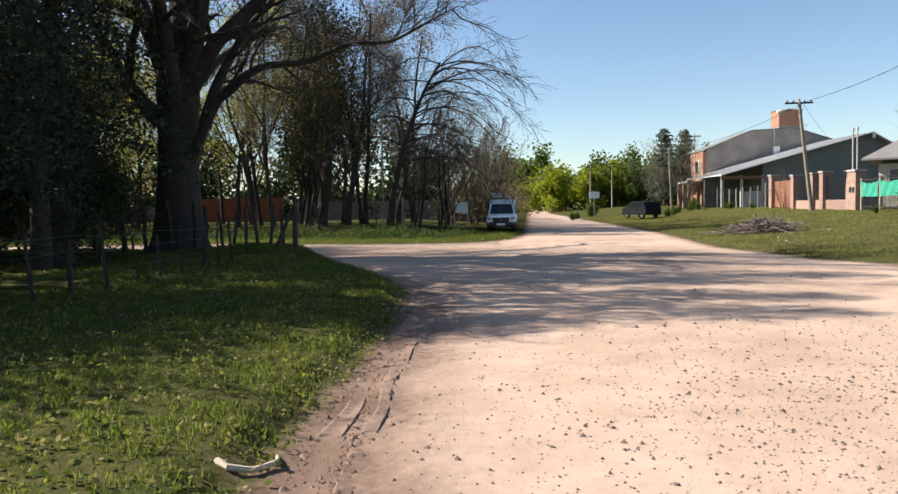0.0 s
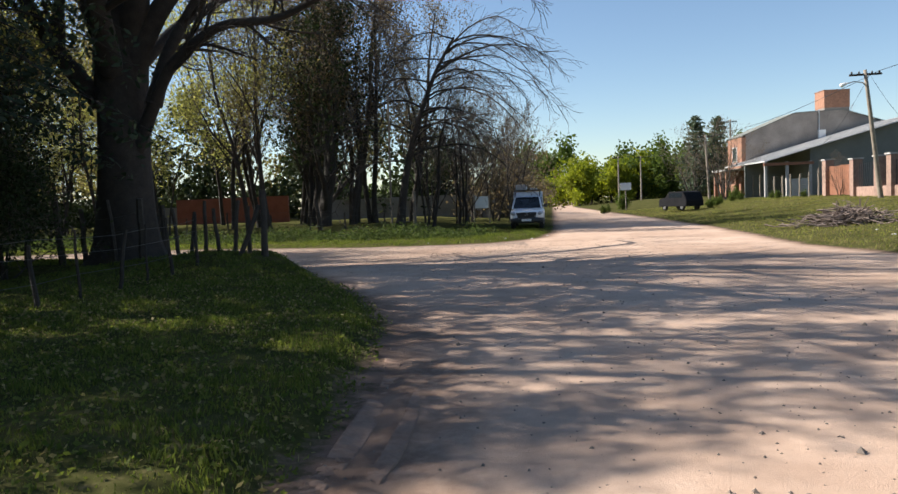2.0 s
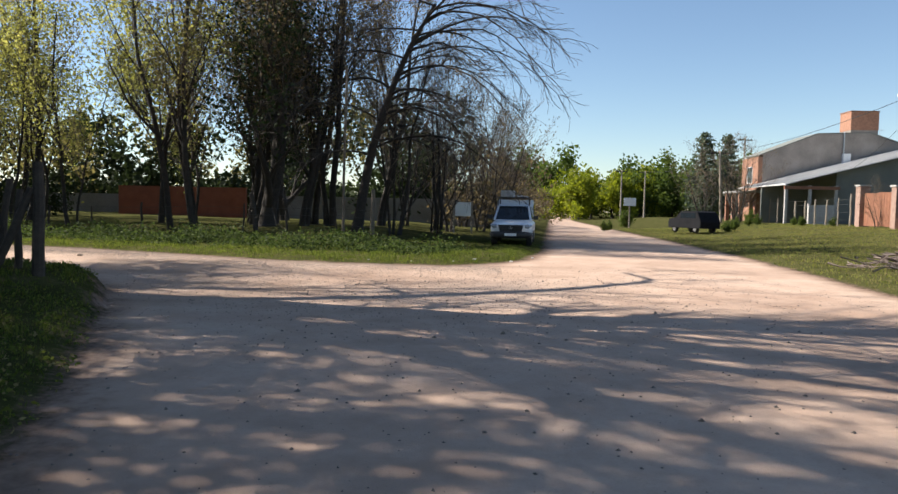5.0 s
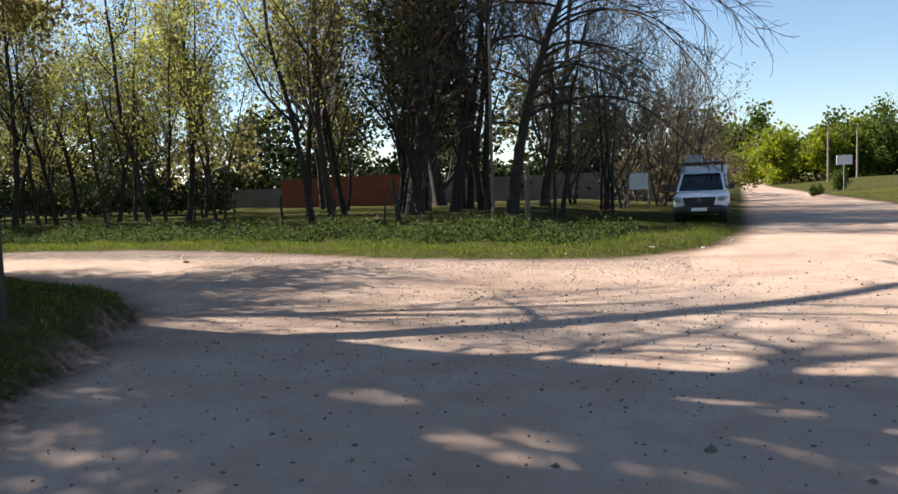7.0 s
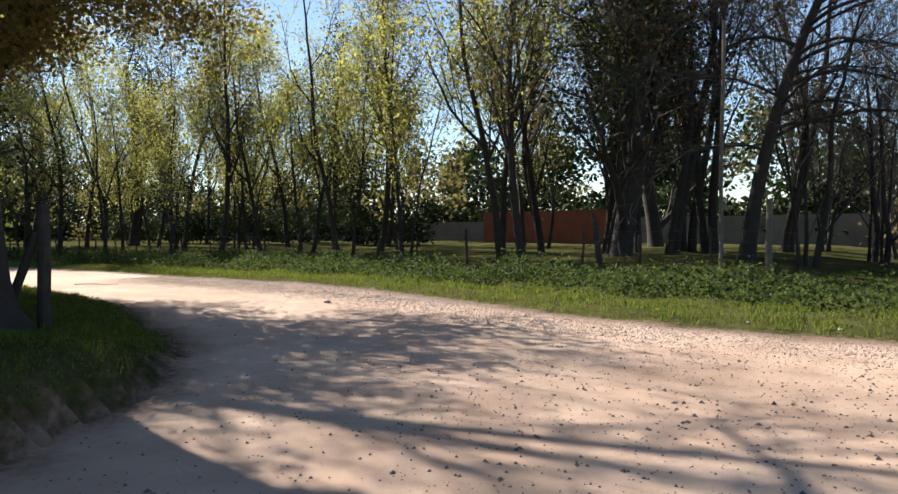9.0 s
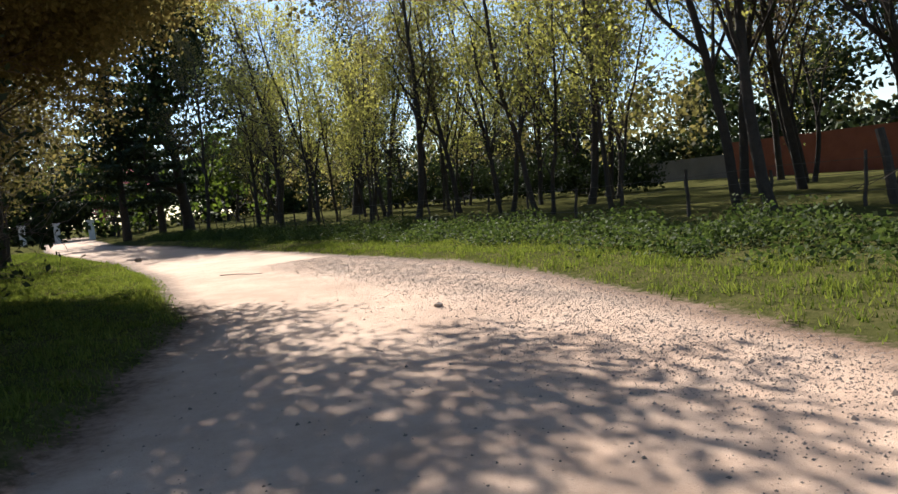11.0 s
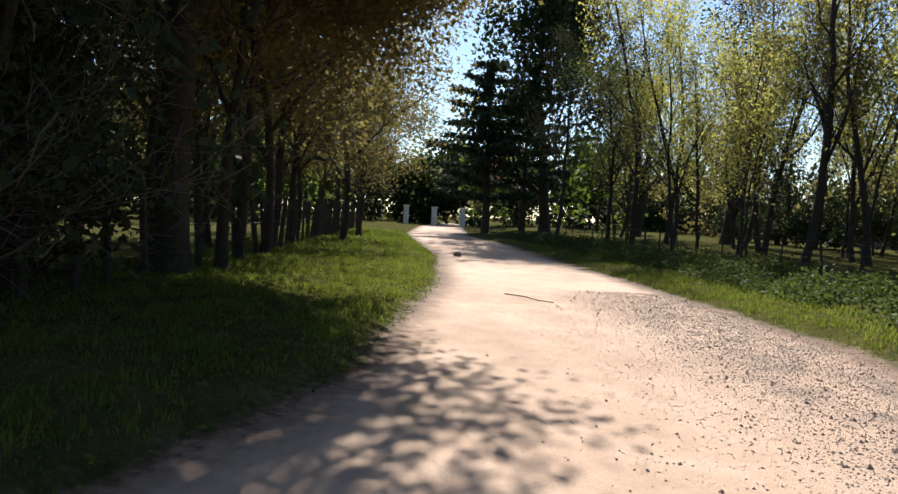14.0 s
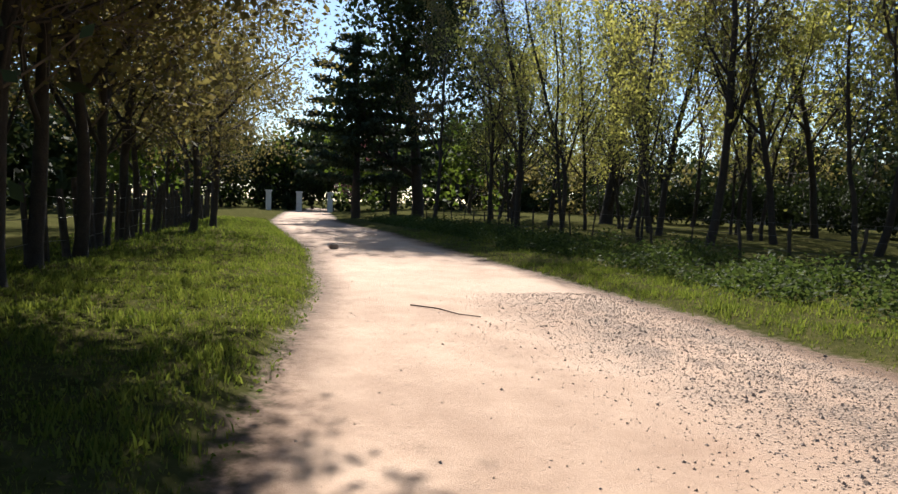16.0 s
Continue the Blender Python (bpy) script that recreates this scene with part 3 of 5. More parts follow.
    spline([(0.2, -0.6, 5.6), (0.8, -2.6, 7.8), (1.4, -5.4, 9.6), (2.2, -8.4, 10.8)], 0.36, 0.05, 7, 16, 3.0)
    part("trunk", wood, M["bark"], root, "", True)
    tagged(part("twig_spray", fine, M["twig_dark"], root), kind="stuff")
    if leafy:
        t = np.array(tips)
        crown = Geo()
        crown.cards(np.repeat(t, 3, 0) + rng.normal(size=(3 * len(t), 3)) * 0.28, 0.04, rng)
        # leaf clumps overhanging the road, each on its own limb, added to shade foot
        turn = np.array([[math.cos(-1.75), -math.sin(-1.75)], [math.sin(-1.75), math.cos(-1.75)]])
        for k in range(84):
            fx = -17.5 + 11.5 * ((k * 0.618) % 1) if k < 66 else -18.8 + 6.0 * ((k * 0.618) % 1)
            edge = min(40.0 + 0.2 * (fx + 12), 40.6)
            foot = np.array([fx, 35.2 + (edge - 35.2) * ((k * 0.755) % 1)])
            h = 7.6 + 1.0 * math.sin(k * 2.1)
            c = np.array([foot[0] - 1.287 * h + 21.2, foot[1] + 0.319 * h - 36.5, h])
            c[:2] = turn @ (c[:2] + rng.normal(size=2) * 0.4)
            mid = np.array([c[0] * 0.45, c[1] * 0.45, 7.0 + 0.8 * math.sin(k)])
            spline([(0.1, 0.1, 5.6), mid, c], 0.10, 0.025, 5, 4, 1.0)
            for _ in range(7):
                b = c + rng.normal(size=3) * [0.7, 0.7, 0.4]
                crown.cards(b + rng.normal(size=(150, 3)) * [0.42, 0.42, 0.3], 0.085, rng)
        # the heavy broken limb low over the verge
        low = [np.append(turn @ np.array(q[:2]), q[2]) for q in ((-0.3, 0.4, 4.6), (-1.0, 1.5, 5.7), (-1.9, 2.9, 5.25), (-2.0, 4.0, 4.75), (-2.05, 4.8, 4.65))]
        spline(low, 0.26, 0.13, 8, 8, 1.5)
        tagged(part("crown", crown, M["leaf_olive"], root), kind="stuff")
    return root


first(big_tree("old_street_tree", "huge old bare tree with thick dark trunk and spreading limbs"), -10.3, 35.15)
first(big_tree("roadside_tree", "great dark tree budding over the side road", True, 6), -21.2, 36.5, 1.75, 1.02)

# kinds of trees, each built once
sp_a = tree("young_ash", 11, 13.0, 0.15, "slender tree with fresh yellow-green spring leaves", "leaf_spring", 5, 0.092, 0.3, 3, up=0.16, kids=(5, 7), angle=(0.45, 0.95), start=0.26, shrink=(0.26, 0.42))
sp_b = tree("young_ash", 12, 11.0, 0.10, "slender tree with fresh yellow-green spring leaves", "leaf_spring", 5, 0.085, 0.32, 3, up=0.16, kids=(4, 6), angle=(0.45, 1.0), start=0.24, stems=2, shrink=(0.26, 0.42))
sp_c = tree("poplar", 13, 14.0, 0.16, "tall thin tree with olive-brown budding crown", "leaf_olive", 5, 0.092, 0.3, 3, up=0.18, kids=(5, 7), angle=(0.4, 0.85), start=0.24, shrink=(0.25, 0.4))
sp_d = tree("poplar", 14, 13.0, 0.12, "tall thin tree with sparse yellowish leaves", "leaf_spring", 4, 0.085, 0.32, 3, up=0.18, kids=(4, 6), angle=(0.4, 0.9), start=0.22, stems=2, shrink=(0.26, 0.42))
dark_a = tree("evergreen_tree", 15, 15.0, 0.42, "dark ivy-clad tree with thick trunk", "leaf_dark", 6, 0.13, 0.42, 3, up=0.15, kids=(6, 7), angle=(0.5, 1.1), start=0.12, shrink=(0.26, 0.4))
dark_b = tree("evergreen_tree", 16, 13.0, 0.18, "dark evergreen tree with several trunks", "leaf_dark", 6, 0.12, 0.4, 3, up=0.2, kids=(4, 6), angle=(0.35, 0.8), start=0.18, stems=3, shrink=(0.28, 0.42))
copse = tree("copse_tree", 25, 15.0, 0.19, "tall dark tree with dense brown budding twigs", "leaf_brown", 5, 0.085, 0.36, 3, up=0.16, kids=(5, 7), angle=(0.4, 0.95), start=0.22, stems=2, shrink=(0.28, 0.42), twig="twig")
bare_a = tree("bare_tree", 17, 7.5, 0.10, "leafless small tree with fine twigs", None, 0, 0, 0, 3, bark="bark", twig="twig", up=0.15, kids=(4, 5), angle=(0.35, 0.9), start=0.15, stems=3, thin=0.008)
bare_b = tree("bare_tree", 18, 6.5, 0.09, "half-bare small tree with fine twigs", "leaf_brown", 1, 0.07, 0.25, 3, bark="bark", twig="twig", up=0.12, kids=(4, 5), angle=(0.4, 1.0), start=0.12, stems=3, thin=0.008)
bush = tree("shrub", 19, 2.0, 0.03, "rounded leafy green shrub on the grass bank", "leaf_mid", 3, 0.11, 0.15, 2, up=0.1, kids=(5, 7), angle=(0.4, 1.0), start=0.05, stems=6)
laurel = tree("laurel_bush", 24, 6.0, 0.09, "dense dark evergreen bush reaching to the ground", "leaf_dark", 4, 0.105, 0.36, 3, up=0.05, kids=(5, 7), angle=(0.5, 1.2), start=0.02, stems=3)
olive = tree("olive_tree", 20, 8.0, 0.13, "spreading roadside tree with small olive-brown leaves", "leaf_olive", 8, 0.08, 0.36, 3, up=0.06, kids=(5, 7), angle=(0.5, 1.0), start=0.3, stems=1, shrink=(0.4, 0.6))
willow = tree("willow", 21, 6.5, 0.25, "round bright yellow-green willow", "leaf_bright", 9, 0.34, 0.6, 3, up=0.0, kids=(5, 6), angle=(0.5, 1.1), start=0.08)
wood_a = tree("woodland_tree", 22, 8.0, 0.2, "green woodland tree beyond the houses", "leaf_mid", 4, 0.42, 0.6, 3, up=0.08, kids=(4, 5), angle=(0.5, 1.1), start=0.05)
gum = tree("eucalyptus", 23, 20.0, 0.5, "tall dark eucalyptus with clumped foliage", "leaf_dark", 18, 0.26, 0.85, 3, up=0.1, kids=(6, 8), angle=(0.5, 1.1), start=0.2, shrink=(0.3, 0.5))
cedar = conifer("cedar", 31, 17, 0.35, 5.6, "dark cedar with long drooping boughs", 0.3, 16, size=0.1, per=6, low=0.28)
cedar_tall = conifer("cedar", 32, 17, 0.45, 8.0, "tall layered cedar beside the road's end", 0.03, 10, per=14, size=0.2, low=0.2, taper=0.42)
spruce = conifer("pine", 33, 13, 0.25, 3.4, "grey-green pine behind the houses", 0.0, 15, leaf="leaf_pine", size=0.24, per=5)

# belt north of the side road
scatter([sp_a, sp_c, sp_b, sp_d], [(-13.1, 55.1), (-11.5, 54.0), (-18.8, 56.8), (-22.2, 56.5), (-30.8, 58.9), (-31.9, 57.0), (-33.4, 60.5), (-26.5, 58.2), (-37.5, 58.8), (-40.5, 60.5),
         (-44.5, 59.0), (-46.0, 62.5), (-50.5, 60.0), (-53.0, 57.0), (-57.5, 60.5), (-24.5, 63.5), (-36.0, 66.0), (-29.0, 68.0), (-43.0, 69.0), (-16.5, 66.0), (-20.5, 71.0), (-50.0, 70.0), (-58.0, 68.0), (-64.0, 62.0),
         (-15.6, 59.5), (-23.5, 60.5), (-28.0, 62.0), (-39.0, 64.0), (-47.5, 56.5), (-60.0, 55.5), (-34.8, 56.2), (-42.5, 56.8)], 1, 0.85, 1.15)
scatter([dark_a, dark_b], [(-9.4, 57.8), (-34.5, 72.0), (-12.5, 72.0), (-48.0, 76.0), (-70.0, 66.0), (-60.0, 74.0), (-54, 66), (-10.4, 61.5)], 2, 0.85, 1.1)
scatter([bare_a, bare_b], [(-1.0, 60.5), (2.6, 68.0), (-1.5, 63.0), (3.2, 74.0), (2.2, 80.0), (4.0, 90.0), (-3.5, 70.0), (0.0, 78.0), (-2.8, 57.0), (1.4, 71.0), (2.6, 86.0), (-0.6, 67.0)], 3, 0.9, 1.3)
scatter([copse], [(-8.3, 59.6), (-6.7, 61.4), (-8.8, 64.8), (-5.2, 66.5), (-10.9, 59.4), (-14.2, 61.5), (-12.6, 64.0)], 9, 0.85, 1.05)


def leaning_tree():
    """A leaning stem whose bare boughs arch over towards the main road and droop."""
    rng = np.random.default_rng(41)
    root = first(empty("leaning_tree", Matrix.Identity(4), "leaning leafless tree with a fan of arching bare twigs", "tree"), -4.5, 56.0)
    stem, boughs, fine, tips = Geo(), Geo(), Geo(), []
    u = np.linspace(0, 1, 14)
    line = np.array([(0, 0, -0.2), (0.35, 0, 2.4), (0.95, -0.1, 4.8), (1.7, -0.2, 7.0), (2.6, -0.3, 9.0), (3.6, -0.4, 10.6)])
    c = np.stack([np.interp(u * 5, np.arange(6), line[:, i]) for i in range(3)], 1)
    c[1:-1] = (c[:-2] + 2 * c[1:-1] + c[2:]) / 4
    stem.tube(c, np.r_[0.34, np.linspace(0.24, 0.07, 13)], 10, False)
    part("trunk", stem, M["bark"], root, "", True)
    for k in range(26):
        f = 0.30 + 0.69 * k / 25
        p = np.array([np.interp(f, u, c[:, i]) for i in range(3)])
        side = 1.0 if k % 5 else -0.7
        a = rng.uniform(-0.9, 0.9) + (0 if side > 0 else math.pi)
        L = rng.uniform(3.8, 7.2) * (0.8 if side < 0 else 1)
        w = np.linspace(0, 1, 9)
        rise, drop = rng.uniform(0.25, 0.7), rng.uniform(0.7, 1.3)
        b = np.stack([p[0] + math.cos(a) * L * w, p[1] + math.sin(a) * L * w, p[2] + L * (rise * w - drop * w ** 2.2 * 0.7)], 1)
        b[1:] += np.cumsum(rng.normal(size=(8, 3)) * 0.05, 0)
        boughs.tube(b, np.linspace(0.065, 0.012, 9) * rng.uniform(0.7, 1.2), 5, False)
        for i in range(1, 9):
            way = b[i] - b[i - 1]
            way /= np.linalg.norm(way)
            for _ in range(2):
                limb(boughs, fine, tips, rng, b[i], turned(way, rng.uniform(0.3, 0.8), rng), rng.uniform(0.9, 2.0), 0.02, 2, 3, -0.05, (3, 5), (0.3, 0.7), 0.1, (0.4, 0.7), 0.2, 0.008)
    tagged(part("bough_spray", boughs, M["bark"], root, "", True), kind="stuff")
    tagged(part("twig_spray", fine, M["twig_dark"], root), kind="stuff")


leaning_tree()

# trees on the grass south of the side road
# first and third cedar are placed for the shade they throw on the road
scatter([cedar], [(-12.0, 30.2), (-11.6, 28.4), (-13.4, 26.4), (-15.5, 30.5), (-21.0, 24.0), (-17.5, 34.0)], 4)
scatter([olive], [(-29.0, 35.8), (-34.0, 37.2), (-39.0, 37.6), (-45.0, 38.4), (-51.0, 39.0), (-57.0, 39.8), (-63.0, 40.5), (-36.5, 34.0)], 5, 0.9, 1.2)
# the last four are unseen bushes, added left of the view to shade the verge
for _x, _y, _a, _s in [(-11.4, 31.2, 2.5, 0.5), (-10.9, 15.6, 0.5, 0.75), (-10.6, 17.6, 4.1, 0.75), (-10.2, 19.6, 0.3, 0.75), (-10.4, 21.6, 2.0, 0.7)]:
    put(laurel, _x, _y, _a, _s)
put(laurel, -14.6, 35.4, 0.6, 0.75)
put(laurel, -17.8, 35.3, 2.2, 0.75)
# evergreen added mostly out of view, to shade the corner bank
put(dark_b, -15.2, 35.6, 4.0, 0.8)
scatter([laurel], [(-17.0, 33.6), (-20.6, 34.4), (-16.0, 31.6)], 8, 0.6, 0.75)
for _x, _y, _a, _s in [(-22.6, 37.3, 2.7, 1.1), (-25.4, 37.2, 2.2, 1.2), (-28.2, 37.5, 0.2, 1.2), (-31.4, 37.4, 1.9, 1.2), (-34.8, 37.8, 3.0, 1.2), (-24.0, 35.6, 4.4, 1.1), (-29.8, 35.4, 5.2, 1.1)]:
    put(olive, _x, _y, _a, _s)
put(cedar, -8.9, 22.0, 0.7, 0.5)
# cedar added left of the view to shade the road and verge
put(cedar, -13.6, 24.4, 2.0, 0.92)
for _x, _y, _a, _s in [(-22.5, 30.5, 3.0, 0.9), (-26.5, 27.0, 4.0, 0.9), (-30.0, 24.0, 0.5, 1.0), (-34.0, 28.0, 1.5, 1.0)]:
    put(dark_b, _x, _y, _a, _s)
for _x, _y, _a, _s in [(-13.6, 42.6 - 8.8, 0.4, 0.7), (-16.5, 21.5, 1.4, 0.8), (-23.0, 20.5, 2.4, 0.8), (-19.0, 29.0, 0.9, 0.8), (-24.5, 40.0 - 4.5, 2.2, 0.75)]:
    put(sp_a, _x, _y, _a, _s)

for _x, _y, _a, _s in [(-40.0, 39.6, 0.5, 1.2), (-46.5, 40.4, 2.0, 1.3)]:
    put(olive, _x, _y, _a, _s)

# end of the side road
first(cedar_tall, -77.5, 53.2)
put(cedar_tall, -90, 60, 1.0, 1.0)
first(gum, -78.0, 59.5, 0.0, 1.15, 1.25)
put(gum, -112, 40, 3.0, 0.55)
scatter([wood_a], [(-120, 66), (-130, 50), (-112, 38), (-135, 70), (-98, 36), (-88, 34), (-142, 58), (-118, 78), (-76, 36), (-126, 42), (-104, 58), (-92, 70)], 6, 0.9, 1.4)
first(tree("blossom_tree", 44, 8.0, 0.15, "small tree in pink blossom near the gateway", "blossom", 8, 0.22, 0.4, 3, up=0.1, kids=(5, 7), angle=(0.4, 0.9), start=0.3), -118, 60.5)

# far along the main road
scatter([willow], [(20, 160), (27, 164), (24, 172), (33, 168)], 7, 0.9, 1.1)
for _x, _y, _a, _s in [(38, 178, 0, 1.2), (46, 180, 1, 1.1), (54, 176, 2, 1.2), (62, 182, 3, 1.2), (70, 176, 4, 1.1), (20, 200, 5, 1.5), (14, 215, 1.5, 1.6), (9, 190, 2.5, 1.3), (44, 165, 3, 0.8), (52, 158, 4, 0.9), (80, 180, 0, 1.1), (40, 170, 2, 0.9), (58, 168, 1, 0.9), (34, 180, 4, 1.1)]:
    put(wood_a, _x, _y, _a, _s)
first(spruce, 40.2, 150, 0, 1.15)
put(spruce, 44.8, 152, 1.0, 1.0)
put(dark_a, 56, 153, 2.0, 0.75)


def woods(name, leaf, spots, seed, label, size=0.4, per=260, high=(6, 12), wide=4.0):
    """Far woodland: many clumps of leaves over a few stems, one object."""
    rng = np.random.default_rng(seed)
    g = Geo()
    for x, y in spots:
        h = rng.uniform(*high)
        z0 = at(x, y)
        lobes = rng.normal(size=(9, 3)) * [wide * 0.45, wide * 0.45, h * 0.25] + [x, y, z0 + h * 0.5]
        for c in lobes:
            c[2] = np.clip(c[2], z0 + 0.6, z0 + h)
            n = per // 9
            v = rng.normal(size=(n, 3))
            v /= np.linalg.norm(v, axis=1)[:, None]
            g.cards(c + v * rng.uniform(0.4, 1, (n, 1)) * [wide * 0.42, wide * 0.42, h * 0.2], size, rng)
    return tagged(part(name, g, M[leaf]), label, "woodland", kind="stuff")


_r = np.random.default_rng(77)
woods("woodland", "leaf_dark", [(x + _r.uniform(-2, 2), 88 + _r.uniform(-6, 10) - 0.05 * x) for x in np.arange(-150, 3, 3.2)], 1, "dark woodland closing the view behind the trees", 0.34, 950, (7, 12))
woods("woodland", "leaf_olive", [(x + _r.uniform(-2, 2), 84 + _r.uniform(-6, 16) - 0.05 * x) for x in np.arange(-150, 0, 5.0)], 2, "olive-brown woodland closing the view behind the trees", 0.3, 800, (8, 14))
woods("woodland", "leaf_dark", [(-150 + _r.uniform(-8, 8), y) for y in np.arange(10, 95, 4.0)] + [(x, 18 + _r.uniform(-6, 5)) for x in np.arange(-140, -34, 4.5)], 3, "dark green woodland at the end of the side road", 0.42, 600, (8, 15))
woods("woodland", "leaf_mid", [(x, 230 + _r.uniform(-20, 20)) for x in np.arange(-60, 190, 6.0)], 4, "distant green woodland beyond the houses", 0.7, 220, (8, 13), 6.0)
woods("woodland", "leaf_dark", [(-128 + _r.uniform(-8, 8), y) for y in np.arange(26, 92, 2.6)] + [(-80 + _r.uniform(-30, 20), 24 + _r.uniform(-5, 6)) for _ in range(14)], 6, "dark trees closing the end of the side road", 0.5, 1000, (9, 16), 5.5)
woods("thicket", "leaf_dark", [(x, 83 - 0.05 * x + _r.uniform(-2, 2)) for x in np.arange(-120, 4, 1.8)], 7, "dark low thicket behind the trees", 0.3, 420, (2.6, 4.6), 3.0)
woods("woodland", "leaf_mid", [(x, 186 + _r.uniform(-5, 6)) for x in np.arange(30, 100, 2.2)], 8, "green woodland beyond the houses", 0.5, 700, (7, 11), 5.0)
woods("hedge", "leaf_dark", [(x, 70 - 0.12 * (x + 30)) for x in np.arange(-70, -26, 1.1)], 5, "dark hedge behind the fence", 0.15, 520, (2.2, 3.0), 1.6)
woods("willow_row", "leaf_bright", [(14.5 + 1.9 * i + _r.uniform(-1, 1), 172 + _r.uniform(-4, 5)) for i in range(7)], 11, "bright yellow-green willows beside the far road", 0.36, 900, (7, 10.5), 4.2)
woods("woodland", "leaf_mid", [(x, 170 + _r.uniform(-5, 6)) for x in np.arange(26, 62, 1.9)], 12, "rounded green trees beyond the houses", 0.36, 800, (6.5, 10), 4.2)
woods("thicket", "leaf_brown", [(3.5 + 0.1 * (y - 70) + _r.uniform(-3.5, -0.5), y) for y in np.arange(72, 150, 2.4)], 13, "brown budding thicket along the main road", 0.2, 260, (3.5, 6.0), 3.0)

# ---------------- houses along the main road ----------------
ROAD_TURN = -math.atan2(0.1, 1.0)


def window_on(parent, x0, x1, y, z0, z1, face="y", d=0.06):
    """A framed dark pane on a wall that faces -y, or -x when face is x."""
    def b(a0, a1, c0, c1, e0, e1):
        g = Geo()
        if face == "y":
            g.box(a0, a1, y - c1, y - c0, e0, e1)
        else:
            g.box(y - c1, y - c0, a0, a1, e0, e1)
        return g
    w = part("window", b(x0, x1, 0.0, 0.03, z0, z1), M["glass"], parent)
    for a0, a1, e0, e1 in ((x0 - d, x0, z0 - d, z1 + d), (x1, x1 + d, z0 - d, z1 + d), (x0, x1, z0 - d, z0), (x0, x1, z1, z1 + d)):
        part("frame", b(a0, a1, 0.0, 0.07, e0, e1), M["white"], w)


def sheet_roof(parent, xa, za, xb, zb, y0, y1, thick=0.12, label="corrugated sheet-metal roof"):
    """A sloping sheet with its ribs, from (xa, za) up or down to (xb, zb)."""
    g = Geo()
    g.prism([(xa, za), (xb, zb), (xb, zb + thick), (xa, za + thick)], 1, y0, y1)
    r = part("roof", g, M["roofmetal"], parent, label)
    for y in np.arange(y0 + 0.4, y1, 0.9):
        rib = Geo()
        rib.prism([(xa, za + thick), (xb, zb + thick), (xb, zb + thick + 0.05), (xa, za + thick + 0.05)], 1, y, y + 0.08)
        part("rib", rib, M["roofmetal"], r)
    return r


def house_two_storey():
    root = empty("two_storey_house", Matrix.Identity(4), "two-storey house with bare grey gable and brick water tower", "house")
    g = Geo()
    g.prism([(33.4, 0.4), (56, 0.4), (56, 7.6), (45.2, 11.15), (39.4, 10.95), (33.4, 8.6)], 1, 106, 111.2)
    part("wall", g, M["render_grey"], root, "stained grey rendered gable wall")
    for (xa, za), (xb, zb) in (((33.0, 8.45), (39.4, 10.97)), ((39.4, 10.97), (45.2, 11.17)), ((45.2, 11.17), (56.4, 7.5))):
        g = Geo()
        g.prism([(xa, za), (xb, zb), (xb, zb + 0.12), (xa, za + 0.12)], 1, 105.9, 111.4)
        part("roof", g, M["render_dark"], root)
    g = Geo()
    g.box(43.05, 46.05, 105.97, 108.4, 10.3, 11.5)
    part("tower_base", g, M["render_grey"], root)
    g = Geo()
    g.box(43.0, 46.1, 105.95, 108.45, 11.5, 13.6)
    t = part("water_tower", g, M["brick"], root, "orange brick water tower")
    g = Geo()
    g.box(42.94, 46.16, 105.9, 108.5, 13.6, 13.68)
    part("cap", g, M["brick"], t)
    g = Geo()
    g.box(42.2, 43.0, 105.6, 105.98, 6.9, 8.8)
    part("flue_box", g, M["white"], root)
    g = Geo()
    g.tube([(42.3, 105.85, 8.8), (42.3, 105.85, 11.3)], [0.08, 0.08], 8)
    part("flue", g, M["steel"], root)
    g = Geo()
    g.box(32.9, 33.4, 106.0, 111.0, 0.4, 8.3)
    part("front_wall", g, M["brick"], root, "orange brick front lit by the sun")
    g = Geo()
    g.box(32.4, 33.3, 105.6, 111.2, 4.2, 4.5)
    part("balcony_slab", g, M["concrete"], root)
    for y in (107.6,):
        window_on(root, y, y + 1.5, 32.9, 5.4, 7.2, "x")
    for x, y in ((31.2, 106.4), (31.2, 108.6), (31.2, 110.8), (32.4, 106.4)):
        g = Geo()
        g.box(x - 0.2, x + 0.2, y - 0.2, y + 0.2, 0.4, 4.2)
        part("column", g, M["brick"], root)
    g = Geo()
    g.box(30.8, 33.0, 105.9, 111.2, 4.2, 4.42)
    part("porch_slab", g, M["concrete"], root)
    g = Geo()
    g.tube([(48.4, 110, 9.9), (48.4, 110, 12.2)], [0.03, 0.03], 5)
    g.tube([(47.9, 110, 12.0), (48.9, 110, 12.0)], [0.02, 0.02], 4)
    part("aerial", g, M["steel"], root)


